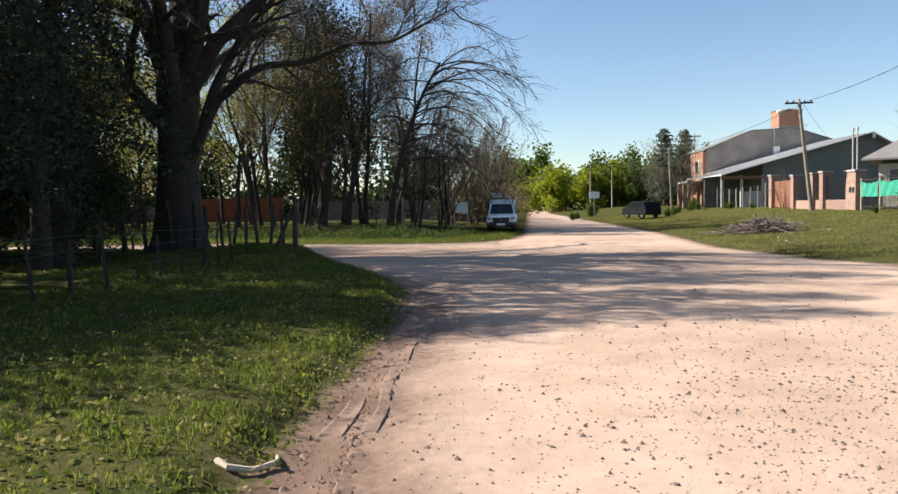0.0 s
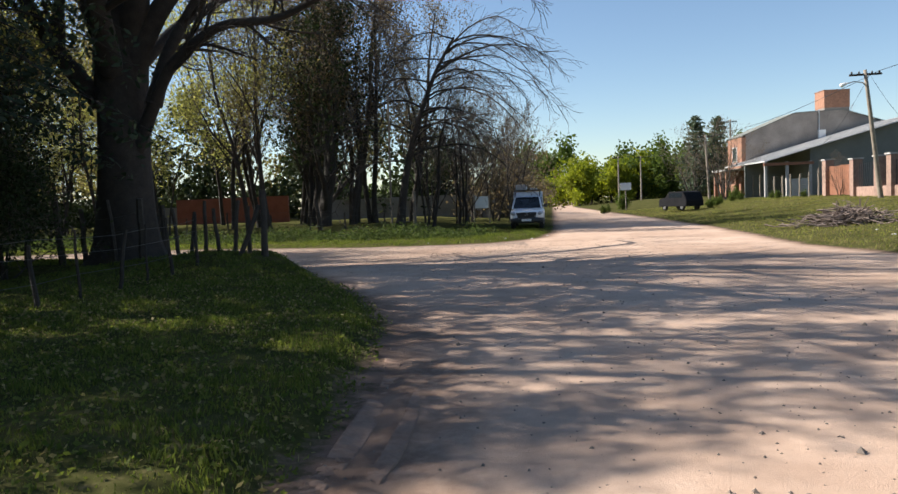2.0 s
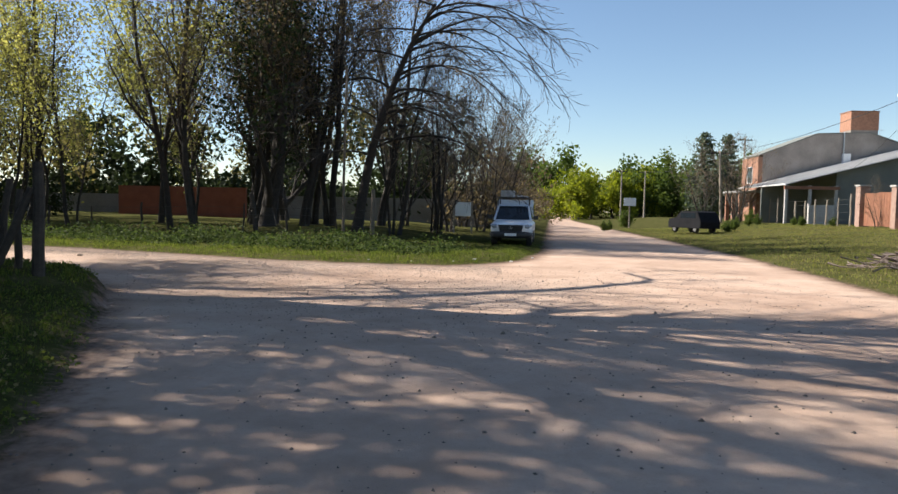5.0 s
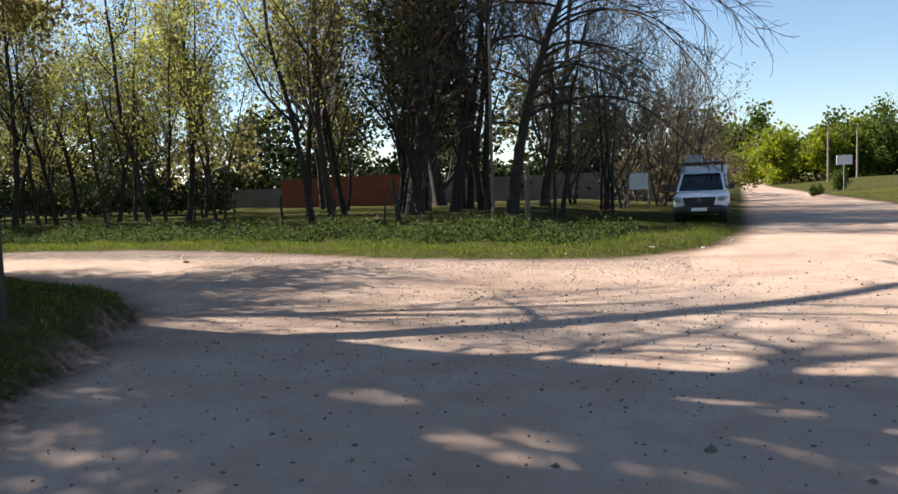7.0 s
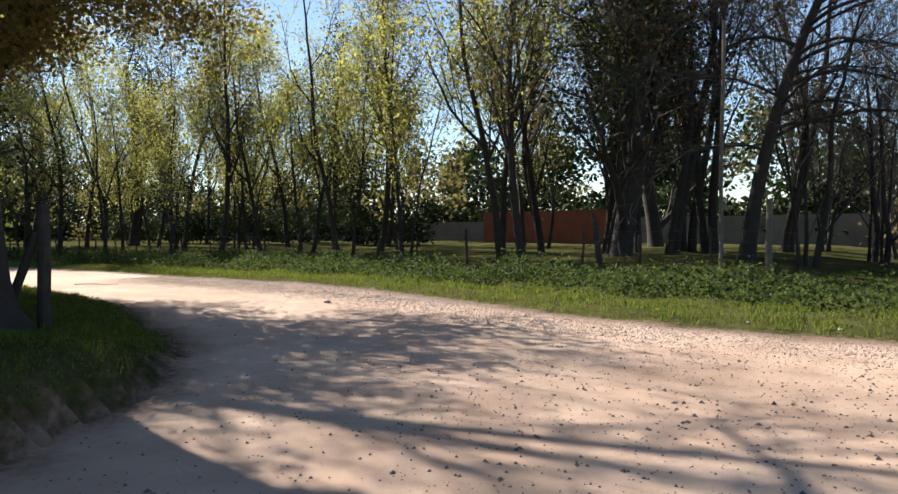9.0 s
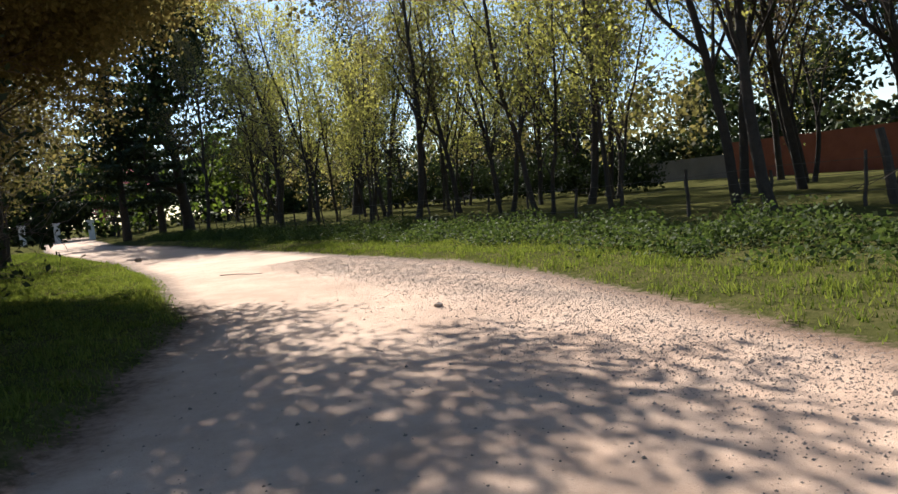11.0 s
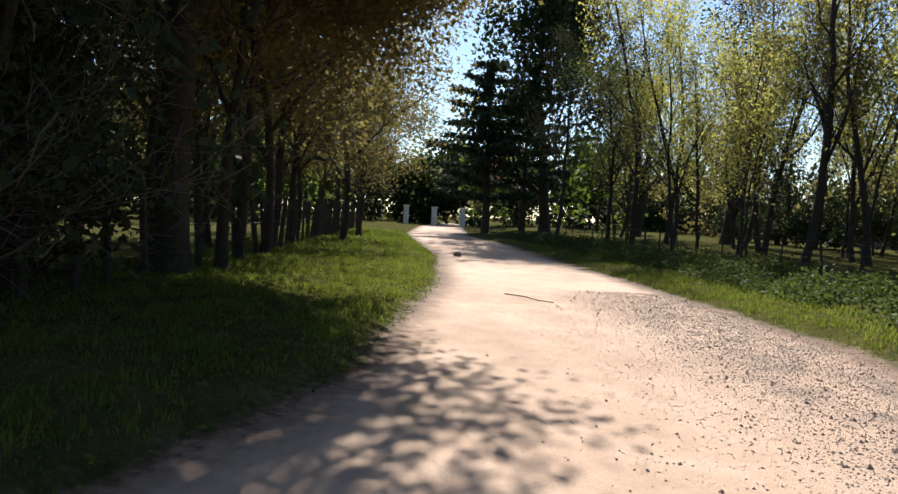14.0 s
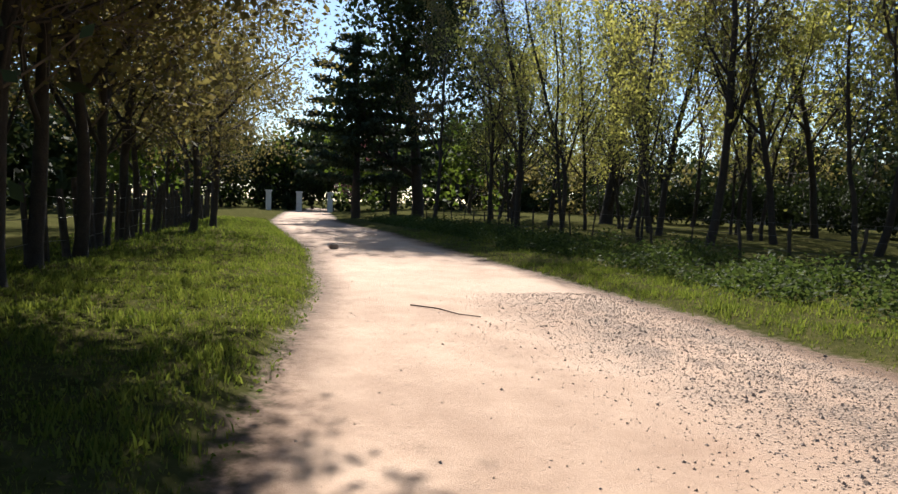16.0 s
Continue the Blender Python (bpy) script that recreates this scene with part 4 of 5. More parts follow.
def house_shed():
    root = empty("gabled_house", Matrix.Translation((47.4, 91.6, 0)) @ Matrix.Rotation(-0.04, 4, "Z") @ Matrix.Translation((-47.6, -91.2, 0)), "dark grey gabled house with pale sheet-metal roof", "house")
    g = Geo()
    g.prism([(35.6, 0.5), (51.5, 0.5), (51.5, 6.7), (47.6, 9.0), (35.6, 5.9)], 1, 92, 105)
    part("wall", g, M["render_dark"], root, "dark grey rendered gable wall")
    sheet_roof(root, 30.6, 4.6, 47.6, 9.1, 91.2, 105.6)
    sheet_roof(root, 47.6, 9.1, 52.2, 6.4, 91.2, 105.6)
    g = Geo()
    g.box(47.5, 47.8, 91.15, 91.25, 8.5, 9.05)
    part("downpipe", g, M["white"], root)
    for x in (30.8, 33.0, 35.4):
        g = Geo()
        g.box(x - 0.12, x + 0.12, 91.4, 91.65, 0.5, 4.6)
        part("porch_post", g, M["concrete"], root)
    g = Geo()
    g.box(30.7, 35.6, 98, 98.25, 0.5, 4.8)
    part("porch_back", g, M["render_dark"], root)
    g = Geo()
    g.box(30.6, 35.7, 91.35, 91.6, 4.2, 4.5)
    part("beam", g, M["wood"], root)
    g = Geo()
    g.box(32.6, 34.9, 90.6, 90.9, 0.7, 2.7)
    part("panel", g, M["concrete"], root)


def house_right():
    root = empty("cream_house", Matrix.Translation((33.55, 69.0, 0)) @ Matrix.Rotation(-0.62, 4, "Z") @ Matrix.Translation((-31.2, -65.2, 0)), "low cream house with large grey sheet-metal roof", "house")
    g = Geo()
    g.box(32.6, 50, 66.3, 80, 0.6, 5.0)
    part("wall", g, M["render_brown"], root, "dull brown rendered wall")
    g = Geo()
    g.box(32.4, 37.2, 66.05, 66.3, 0.6, 4.5)
    part("front_wall", g, M["plaster"], root, "cream plaster front")
    window_on(root, 33.2, 34.6, 66.05, 2.9, 4.0)
    window_on(root, 35.3, 36.4, 66.05, 2.9, 4.0)
    g = Geo()
    g.add([(31.2, 65.2, 4.95), (51, 65.2, 4.95), (51, 81, 4.95), (31.2, 81, 4.95), (36.6, 73, 8.7), (45.6, 73, 8.7)]
          + [(31.2, 65.2, 4.8), (51, 65.2, 4.8), (51, 81, 4.8), (31.2, 81, 4.8)],
          [(0, 4, 3), (1, 2, 5)], [(0, 1, 5, 4), (2, 3, 4, 5), (6, 7, 1, 0), (7, 8, 2, 1), (8, 9, 3, 2), (9, 6, 0, 3), (6, 9, 8, 7)])
    hip = part("roof", g, M["roof_grey"], root, "pale grey hipped sheet-metal roof")
    for x in np.arange(37.0, 46.0, 0.9):
        g = Geo()
        g.prism([(65.2, 4.95), (73, 8.7), (73, 8.76), (65.2, 5.01)], 0, x, x + 0.07)
        part("rib", g, M["roof_grey"], hip)
    g = Geo()
    g.prism([(60.5, 3.95), (65.3, 4.65), (65.3, 4.75), (60.5, 4.05)], 0, 35.0, 46.0)
    part("porch_roof", g, M["roof_grey"], root, "pale sheet-metal porch roof")
    for x in (36.0, 40.0, 44.0):
        g = Geo()
        g.box(x - 0.08, x + 0.08, 60.7, 60.86, 0.6, 3.99)
        part("porch_post", g, M["wood"], root)
    for x, y, z in ((39.6, 68.4, 7.9), (36.6, 69.6, 8.0)):
        g = Geo()
        g.tube([(x, y, z - 2.2), (x, y, z)], [0.12, 0.12], 8)
        part("chimney_pipe", g, M["concrete"], root)


def row_x(y):
    return 28.3 + 0.1 * (y - 60.6)


def front_fence():
    """Brick pillars with low walls and panels, and the steel gate hung with green netting."""
    root = empty("garden_wall", Matrix.Identity(4), "brick pillars with low wall and brown panels along the gardens", "garden wall")

    def seg(y0, y1, w, z0, z1, name, mat, parent=root, shift=0.0):
        g = Geo()
        z = at(row_x((y0 + y1) / 2), (y0 + y1) / 2)
        m = Matrix.Translation((row_x((y0 + y1) / 2) + shift, (y0 + y1) / 2, z)) @ Matrix.Rotation(-math.atan(0.1), 4, "Z")
        h = (y1 - y0) / 2
        g.box(-w / 2, w / 2, -h, h, z0 - 0.25 * (z0 == 0), z1, m)
        return part(name, g, mat, parent)

    for y0, y1, h in ((76.9, 77.7, 3.0), (71.2, 71.9, 2.85), (66.9, 67.6, 2.85), (64.9, 65.6, 2.85), (59.2, 60.8, 2.7)):
        p = seg(y0, y1, 0.7, 0, h, "pillar", M["brick_dusty"])
        seg(y0 - 0.08, y1 + 0.08, 0.86, h, h + 0.12, "cap", M["concrete"], p)
    for y0, y1 in ((67.6, 71.2), (60.8, 64.9), (65.6, 66.9)):
        seg(y0, y1, 0.25, 0, 0.75, "low_wall", M["brick_dusty"])
    for y in np.arange(72.0, 76.8, 0.42):
        seg(y, y + 0.39, 0.08, 0.1, 2.5, "plank", M["wood"])
    for y in np.arange(67.7, 71.1, 0.35):
        seg(y, y + 0.05, 0.04, 0.75, 2.5, "railing_bar", M["black"])
    for y in np.arange(61.0, 64.9, 0.35):
        seg(y, y + 0.05, 0.04, 0.75, 2.5, "railing_bar", M["black"])
    for y in (59.4, 59.9):
        seg(y, y + 0.3, 0.1, 1.25, 1.6, "meter_box", M["black"], root, -0.36)

    gate = empty("steel_gate", Matrix.Identity(4), "dark steel picket gate hung with green shade netting", "gate")
    for y in (59.0, 56.3, 53.5):
        seg(y - 0.09, y + 0.09, 0.16, 0, 2.9 if y < 54 else 2.2, "gate_post", M["post_grey"], gate)
    for z in (0.2, 1.0, 2.05):
        seg(53.6, 59.0, 0.06, z, z + 0.07, "rail", M["black"], gate)
    for y in np.arange(53.7, 59.0, 0.16):
        seg(y, y + 0.04, 0.03, 0.1, 2.3, "picket", M["black"], gate)
    for y0, y1 in ((53.7, 56.2), (56.4, 58.9)):
        g = Geo()
        ys, zs = np.linspace(y0, y1, 13), np.linspace(0.95, 2.0, 6)
        V = []
        for a, z in enumerate(zs):
            for b, y in enumerate(ys):
                sag = 0.16 * math.sin((b / 12) * math.pi) * (a / 5) + 0.03 * math.sin(b * 1.9 + a)
                V.append((row_x(y) - 0.12 - 0.05 * math.sin(b * 1.3 + a * 0.8), y, at(row_x(y), y) + z - sag))
        Q = [(a * 13 + b, a * 13 + b + 1, (a + 1) * 13 + b + 1, (a + 1) * 13 + b) for a in range(5) for b in range(12)]
        g.add(V, None, Q)
        part("netting", g, M["netting"], gate, "green shade netting, sagging")
    for y in (60.7, 61.4):
        g = Geo()
        x = row_x(y) + 0.4
        g.tube([(x, y, 1.0), (x, y, 6.6)], [0.055, 0.055], 8)
        g.tube([(x, y, 6.6), (x, y, 6.8)], [0.10, 0.08], 8)
        tagged(part("flue_pipe", g, M["concrete"]), "tall pale flue pipe behind the brick pillar", "pipe")


house_two_storey()
house_shed()
house_right()
front_fence()

wall_red = Geo()
wall_red.box(-26.4, -16.5, 76, 76.25, 0.2, 2.9)
tagged(part("brick_wall", wall_red, M["redwall"]), "long plain red-brown wall among the trees", "wall", kind="structure")
wall_grey = Geo()
wall_grey.box(-60, -27, 80, 80.2, 0.2, 2.3)
wall_grey.box(-16.4, 2, 80, 80.2, 0.2, 2.4)
tagged(part("concrete_wall", wall_grey, M["wall_dull"]), "grey concrete boundary wall behind the trees", "wall", kind="structure")


# ---------------- poles, wires, signs ----------------
def utility_pole(base, top, lamp=False, arm=True):
    b, t = Vector(base), Vector(top)
    root = empty("utility_pole", Matrix.Translation(b), "leaning grey timber utility pole with crossarm", "utility pole", "poles along the road")
    d = t - b
    g = Geo()
    g.tube([tuple(d * s) for s in np.linspace(-0.03, 1, 7)], np.linspace(0.17, 0.10, 7), 9)
    part("pole", g, M["post_grey"], root, "", True)
    if arm:
        g = Geo()
        c = d * 0.965
        g.box(-0.95, 0.95, -0.06, 0.06, -0.06, 0.06, Matrix.Translation(c) @ Matrix.Rotation(-0.1, 4, "Z"))
        part("crossarm", g, M["post"], root)
        for x in (-0.85, -0.4, 0.4, 0.85):
            g = Geo()
            g.tube([tuple(c + Vector((x, 0, 0.05))), tuple(c + Vector((x, 0, 0.14))), tuple(c + Vector((x, 0, 0.2)))], [0.05, 0.065, 0.04], 7)
            part("insulator", g, M["black"], root)
    if lamp:
        c = d * 0.87
        g = Geo()
        g.tube([tuple(c + Vector(p)) for p in ((0, 0, 0), (-0.25, 0, 0.28), (-0.8, 0, 0.38), (-1.3, 0, 0.25))], [0.035] * 4, 6)
        a = part("lamp_arm", g, M["steel"], root)
        g = Geo()
        g.tube([tuple(c + Vector(p)) for p in ((-1.2, 0, 0.30), (-1.4, 0, 0.24), (-1.6, 0, 0.16), (-1.65, 0, 0.1))], [0.05, 0.11, 0.14, 0.04], 9)
        part("lamp_head", g, M["white"], a)
    return root


P1, P2 = ((26.2, 62.15, at(26.2, 62.15)), (24.6, 60.9, 8.9)), ((24.0, 43.8, at(24.0, 43.8)), (23.0, 43.6, 9.3))
P3, P4 = ((27.0, 100.0, at(27, 100)), (26.6, 100.0, 8.4)), ((37.0, 122.0, at(37, 122)), (37.0, 122.0, 12.2))
utility_pole(*P1, lamp=True)
utility_pole(*P2)
utility_pole(*P3)
utility_pole(*P4)
utility_pole((30, 150, at(30, 150)), (30, 150, 9))
utility_pole((24, 140, at(24, 140)), (24, 140, 8.5))


def cable(a, b, sag, r=0.018):
    g = Geo()
    a, b = np.array(a, float), np.array(b, float)
    s = np.linspace(0, 1, 14)[:, None]
    p = a + (b - a) * s
    p[:, 2] -= (4 * sag * s * (1 - s)).ravel()
    g.tube(p, [r] * 14, 4, False)
    tagged(part("overhead_cable", g, M["black"]), "thin black overhead cable between the poles", "cable", "overhead cables")


for dx in (0.85,):
    cable((23.0 + dx, 43.6, 9.2), (24.6 + dx, 60.9, 8.8), 0.25)
    cable((24.6 + dx, 60.9, 8.8), (26.6 + dx, 100, 8.3), 0.6)
    cable((26.6 + dx, 100, 8.3), (30 + dx, 150, 8.9), 0.8)
    cable((21.4 + dx, 8, 9.4), (23.0 + dx, 43.6, 9.2), 0.5)
cable((24.9, 60.9, 8.6), (31.5, 66.5, 5.0), 0.5, 0.012)
cable((24.9, 60.9, 8.6), (36, 92, 6.0), 0.6, 0.012)


def plain_post(name, x, y, h, r, mat, label, category, lean=(0, 0), group=""):
    g = Geo()
    z = at(x, y)
    pts = [(lean[0] * s * h + 0.015 * math.sin(7 * s + x), lean[1] * s * h + 0.015 * math.sin(5 * s + y), s * h) for s in np.linspace(-0.1, 1, 6)]
    g.tube(pts, r * np.array([1.05, 1.0, 0.98, 0.93, 0.9, 0.85]), 8)
    ob = part(name, g, mat, None, "", False)
    ob.matrix_world = Matrix.Translation((x, y, z))
    return tagged(ob, label, category, group)


plain_post("tall_pole", -4.6, 53.1, 7.2, 0.06, M["pole_brown"], "tall thin brown wooden pole beside the fence", "pole", (0.012, 0))
plain_post("stout_post", -3.4, 53.8, 2.1, 0.10, M["pole_brown"], "stout weathered wooden gate post", "post")
plain_post("leaning_stub", -8.8, 54.3, 1.7, 0.12, M["post"], "short dark leaning post in the fence line", "post", (-0.15, 0))


def fence(name, line, step, h, r, label, strands=(0.35, 0.75, 1.1), seed=0, mat="post", jitter=0.12, thick=1.0):
    """Posts set along a line, with strands of wire between them."""
    rng = np.random.default_rng(seed)
    root = empty(name, Matrix.Identity(4), label, "fence")
    line = np.array(line, float)
    d = np.r_[0, np.cumsum(np.hypot(*np.diff(line, axis=0).T))]
    tops = []
    for s in np.arange(0, d[-1] + 0.01, step):
        s = s + rng.uniform(-0.3, 0.3) * step * jitter * 3
        x, y = np.interp(s, d, line[:, 0]), np.interp(s, d, line[:, 1])
        z = at(x, y)
        hh, rr = h * rng.uniform(0.85, 1.15), r * rng.uniform(0.7, 1.4)
        a, b = rng.normal(0, jitter * 0.5, 2)
        g = Geo()
        u = np.linspace(-0.15, 1, 5)
        g.tube(np.stack([x + a * u * hh + 0.02 * np.sin(u * 9 + x), y + b * u * hh, z + u * hh], 1), rr * np.array([1.1, 1.0, 0.95, 0.95, 0.8]), 6)
        part("post", g, M[mat], root)
        tops.append((x, y, z))
    tops = np.array(tops)
    for w in strands:
        g = Geo()
        p = tops + [0, 0, w]
        p[:, 2] += rng.normal(0, 0.02, len(p))
        g.tube(p, [0.006] * len(p), 3, False)
        part("wire", g, M["wire"], root)
    return root


fence("wire_fence", [(-2.6, 54.2), (-12, 54.0), (-24, 54.6), (-40, 55.6), (-66, 56.5)], 2.3, 1.15, 0.04, "thin wire fence along the wooded plot")
fence("garden_fence", [(29.6, 78.2), (30.9, 90.0), (31.6, 99.0)], 2.6, 2.3, 0.07, "wire fence on pale posts before the gardens", (0.5, 1.1, 1.7, 2.1), 5, "post_grey", 0.04)
fence("old_fence", [(-9.0, 33.6), (-13, 35.6), (-20, 36.3), (-24, 37.0), (-34, 37.8), (-43, 38.5), (-62, 40.2)], 1.3, 1.7, 0.075, "old fence of dark uneven wooden posts", (0.4, 0.9, 1.3), 4)
fence("old_fence", [(-7.6, 14), (-7.3, 20.5), (-6.9, 26.0), (-6.6, 31.6)], 1.15, 1.15, 0.035, "old fence of dark wooden posts and wire beside the verge", (0.4, 0.8, 1.1), 9, "bark")


def strainer(x, y, turn):
    root = empty("corner_post", Matrix.Translation((x, y, at(x, y))) @ Matrix.Rotation(turn, 4, "Z"), "thick dark corner post with slanting brace", "post")
    g = Geo()
    g.tube([(0, 0, -0.3), (0, 0, 0.4), (0.02, 0, 1.1), (0, 0.02, 1.75)], [0.10, 0.09, 0.085, 0.08], 9)
    part("post", g, M["post"], root)
    g = Geo()
    g.tube([(-0.75, 0, -0.25), (-0.4, 0, 0.55), (-0.08, 0, 1.35)], [0.065, 0.065, 0.06], 8)
    part("brace", g, M["post"], root)


strainer(-5.4, 32.75, 0.3)
strainer(-9.7, 36.3, 0.6)
for _i, (_x, _y, _h) in enumerate([(-5.9, 33.0, 1.25), (-6.4, 33.3, 1.4), (-6.9, 33.5, 1.2), (-7.4, 33.85, 1.45), (-7.9, 34.05, 1.2), (-8.4, 34.35, 1.35)]):
    plain_post("picket_post", _x, _y, _h, 0.06, M["post"], "rough dark upright stake near the big tree", "post", (0.12 * math.sin(_i * 2.1), 0.05), "stakes by the big tree")


def sign_board(x, y, w, z0, z1, legs, label, turn=0.0):
    root = empty("sign_board", Matrix.Translation((x, y, 0)) @ Matrix.Rotation(turn, 4, "Z"), label, "sign")
    g = Geo()
    g.box(-w / 2, w / 2, -0.03, 0.03, z0, z1)
    part("panel", g, M["white"], root)
    for lx in legs:
        g = Geo()
        g.box(lx - 0.05, lx + 0.05, -0.05 + 0.08, 0.05 + 0.08, at(x, y) - 0.2, z1 + 0.1)
        part("leg", g, M["post_grey"], root)


sign_board(0.3, 66.0, 0.95, 1.2, 2.05, (-0.55, 0.55), "white notice board on posts among the trees", 0.1)
sign_board(16.3, 95.0, 1.2, 2.3, 3.1, (0.0,), "small white road sign on a post", 0.0)


# ---------------- vehicles ----------------
def wheel(parent, x, y, r, w):
    g = Geo()
    g.tube([(x - w / 2, y, r), (x - w / 2 + 0.04, y, r), (x + w / 2 - 0.04, y, r), (x + w / 2, y, r)], [r * 0.9, r, r, r * 0.9], 22, False)
    tyre = part("wheel", g, M["rubber"], parent, "black tyre")
    s = 1 if x > 0 else -1
    g = Geo()
    g.tube([(x + s * (w / 2 - 0.03), y, r), (x + s * (w / 2 + 0.005), y, r)], [r * 0.62, r * 0.55], 16)
    part("rim", g, M["steel"], tyre)
    g = Geo()
    g.tube([(x - s * (w / 2 - 0.01), y, r), (x - s * (w / 2 - 0.02), y, r)], [r * 0.88, r * 0.86], 16)
    part("inner_disc", g, M["black"], tyre)


def shell(outline, half, taper=None):
    """A body drawn across x from a side outline (y, z), narrowed where taper(z) says so."""
    g = Geo()
    n = len(outline)
    xs = [-1.0, -0.94, 0.94, 1.0]
    V = []
    cy, cz = np.mean([p[0] for p in outline]), np.mean([p[1] for p in outline])
    for x in xs:
        k = 0.975 if abs(x) == 1 else 1.0
        for y, z in outline:
            f = taper(z) if taper else 1.0
            V.append((x * half * f, cy + (y - cy) * k, cz + (z - cz) * k))
    Q = [(a * n + i, a * n + (i + 1) % n, (a + 1) * n + (i + 1) % n, (a + 1) * n + i) for a in range(3) for i in range(n)]
    V += [(-half * (taper(cz) if taper else 1), cy, cz), (half * (taper(cz) if taper else 1), cy, cz)]
    T = [((i + 1) % n, i, 4 * n) for i in range(n)] + [(3 * n + i, 3 * n + (i + 1) % n, 4 * n + 1) for i in range(n)]
    g.add(V, T, Q)
    return g


def loft(rings, n=20, power=4.0):
    """A body through rounded sections (y, half width, floor, top) with closed ends."""
    g = Geo()
    V = []
    for y, w, z0, z1 in rings:
        for i in range(n):
            a = 2 * math.pi * (i + 0.5) / n
            c, q = math.cos(a), math.sin(a)
            V.append((w * math.copysign(abs(c) ** (2 / power), c), y, (z0 + z1) / 2 + (z1 - z0) / 2 * math.copysign(abs(q) ** (2 / power), q)))
    m = len(rings)
    Q = [(a * n + i, a * n + (i + 1) % n, (a + 1) * n + (i + 1) % n, (a + 1) * n + i) for a in range(m - 1) for i in range(n)]
    V += [(0, rings[0][0], (rings[0][2] + rings[0][3]) / 2), (0, rings[-1][0], (rings[-1][2] + rings[-1][3]) / 2)]
    T = [((i + 1) % n, i, m * n) for i in range(n)] + [((m - 1) * n + i, (m - 1) * n + (i + 1) % n, m * n + 1) for i in range(n)]
    g.add(V, T, Q)
    return g


def pickup():
    root = empty("pickup_truck", Matrix.Translation((2.72, 53.3, at(2.72, 53.3) - 0.02)) @ Matrix.Rotation(ROAD_TURN, 4, "Z"), "white pickup truck with canopy and roof rack parked on the verge", "truck")
    body = part("body", loft([(-0.02, 0.66, 0.62, 0.92), (0.06, 0.80, 0.50, 0.98), (0.25, 0.90, 0.44, 1.04), (0.8, 0.94, 0.44, 1.10), (1.35, 0.94, 0.44, 1.16), (3.2, 0.93, 0.44, 1.16), (5.1, 0.92, 0.46, 1.14), (5.28, 0.88, 0.5, 1.1)]), M["carwhite"], root, "white body", True)
    cab = part("cab", shell([(1.15, 1.12), (1.95, 1.78), (2.3, 1.85), (3.2, 1.86), (3.4, 1.14)], 0.86, lambda z: 1.0 - 0.17 * max(0, z - 1.12) / 0.75), M["carwhite"], root, "white cab")
    part("canopy", shell([(3.15, 1.12), (3.0, 1.75), (3.15, 2.08), (5.1, 2.1), (5.22, 1.95), (5.24, 1.12)], 0.87, lambda z: 1.0 - 0.05 * max(0, z - 1.12)), M["carwhite"], root, "white canopy over the bed")

    def quad(name, pts, mat, parent):
        g = Geo()
        a = np.array(pts, float)
        nrm = np.cross(a[1] - a[0], a[3] - a[0])
        nrm /= np.linalg.norm(nrm)
        g.add(np.vstack([a + nrm * 0.012, a - nrm * 0.012]), None, [(0, 1, 2, 3), (7, 6, 5, 4), (0, 4, 5, 1), (1, 5, 6, 2), (2, 6, 7, 3), (3, 7, 4, 0)])
        return part(name, g, mat, parent)

    quad("windscreen", [(-0.76, 1.18, 1.16), (0.76, 1.18, 1.16), (0.64, 1.90, 1.76), (-0.64, 1.90, 1.76)], M["glass"], cab)
    for s in (-1, 1):
        quad("side_window", [(s * 0.865, 1.45, 1.2), (s * 0.865, 3.1, 1.2), (s * 0.755, 3.0, 1.72), (s * 0.755, 1.98, 1.72)], M["glass"], cab)
        quad("canopy_window", [(s * 0.885, 3.5, 1.4), (s * 0.885, 4.9, 1.4), (s * 0.865, 4.9, 1.85), (s * 0.865, 3.5, 1.85)], M["glass"], root)
        g = Geo()
        g.tube([(s * 0.60, 0.02, 0.86), (s * 0.74, 0.05, 0.885), (s * 0.88, 0.24, 0.92)], [0.085, 0.10, 0.045], 10)
        part("headlight", g, M["lampglass"], body, "clear headlight")
        g = Geo()
        g.tube([(s * 0.68, -0.09, 0.55), (s * 0.68, 0.02, 0.55)], [0.05, 0.06], 10)
        part("fog_lamp", g, M["lampglass"], body)
        g = Geo()
        g.tube([(s * 0.86, 1.5, 1.22), (s * 0.96, 1.45, 1.26)], [0.03, 0.03], 6)
        g.box(s * 0.93, s * 1.14, 1.36, 1.48, 1.18, 1.36)
        part("mirror", g, M["black"], body, "black door mirror")
        g = Geo()
        g.box(s * 0.70, s * 0.74, 1.6, 5.0, 2.13, 2.17)
        part("rack_rail", g, M["black"], root)
        for y in (0.95, 4.25):
            wheel(root, s * 0.78, y, 0.39, 0.25)
    g = Geo()
    g.prism([(-0.55, 0.94), (0.55, 0.94), (0.48, 0.66), (-0.48, 0.66)], 1, -0.06, 0.08)
    gr = part("grille", g, M["black"], body, "black grille")
    g = Geo()
    g.tube([(0, -0.085, 0.83), (0, -0.06, 0.83)], [0.08, 0.08], 14)
    part("badge", g, M["steel"], gr)
    for z in (0.74, 0.83, 0.90):
        g = Geo()
        g.box(-0.47, 0.47, -0.075, -0.06, z - 0.012, z + 0.012)
        part("bar", g, M["rubber"], gr)
    g = Geo()
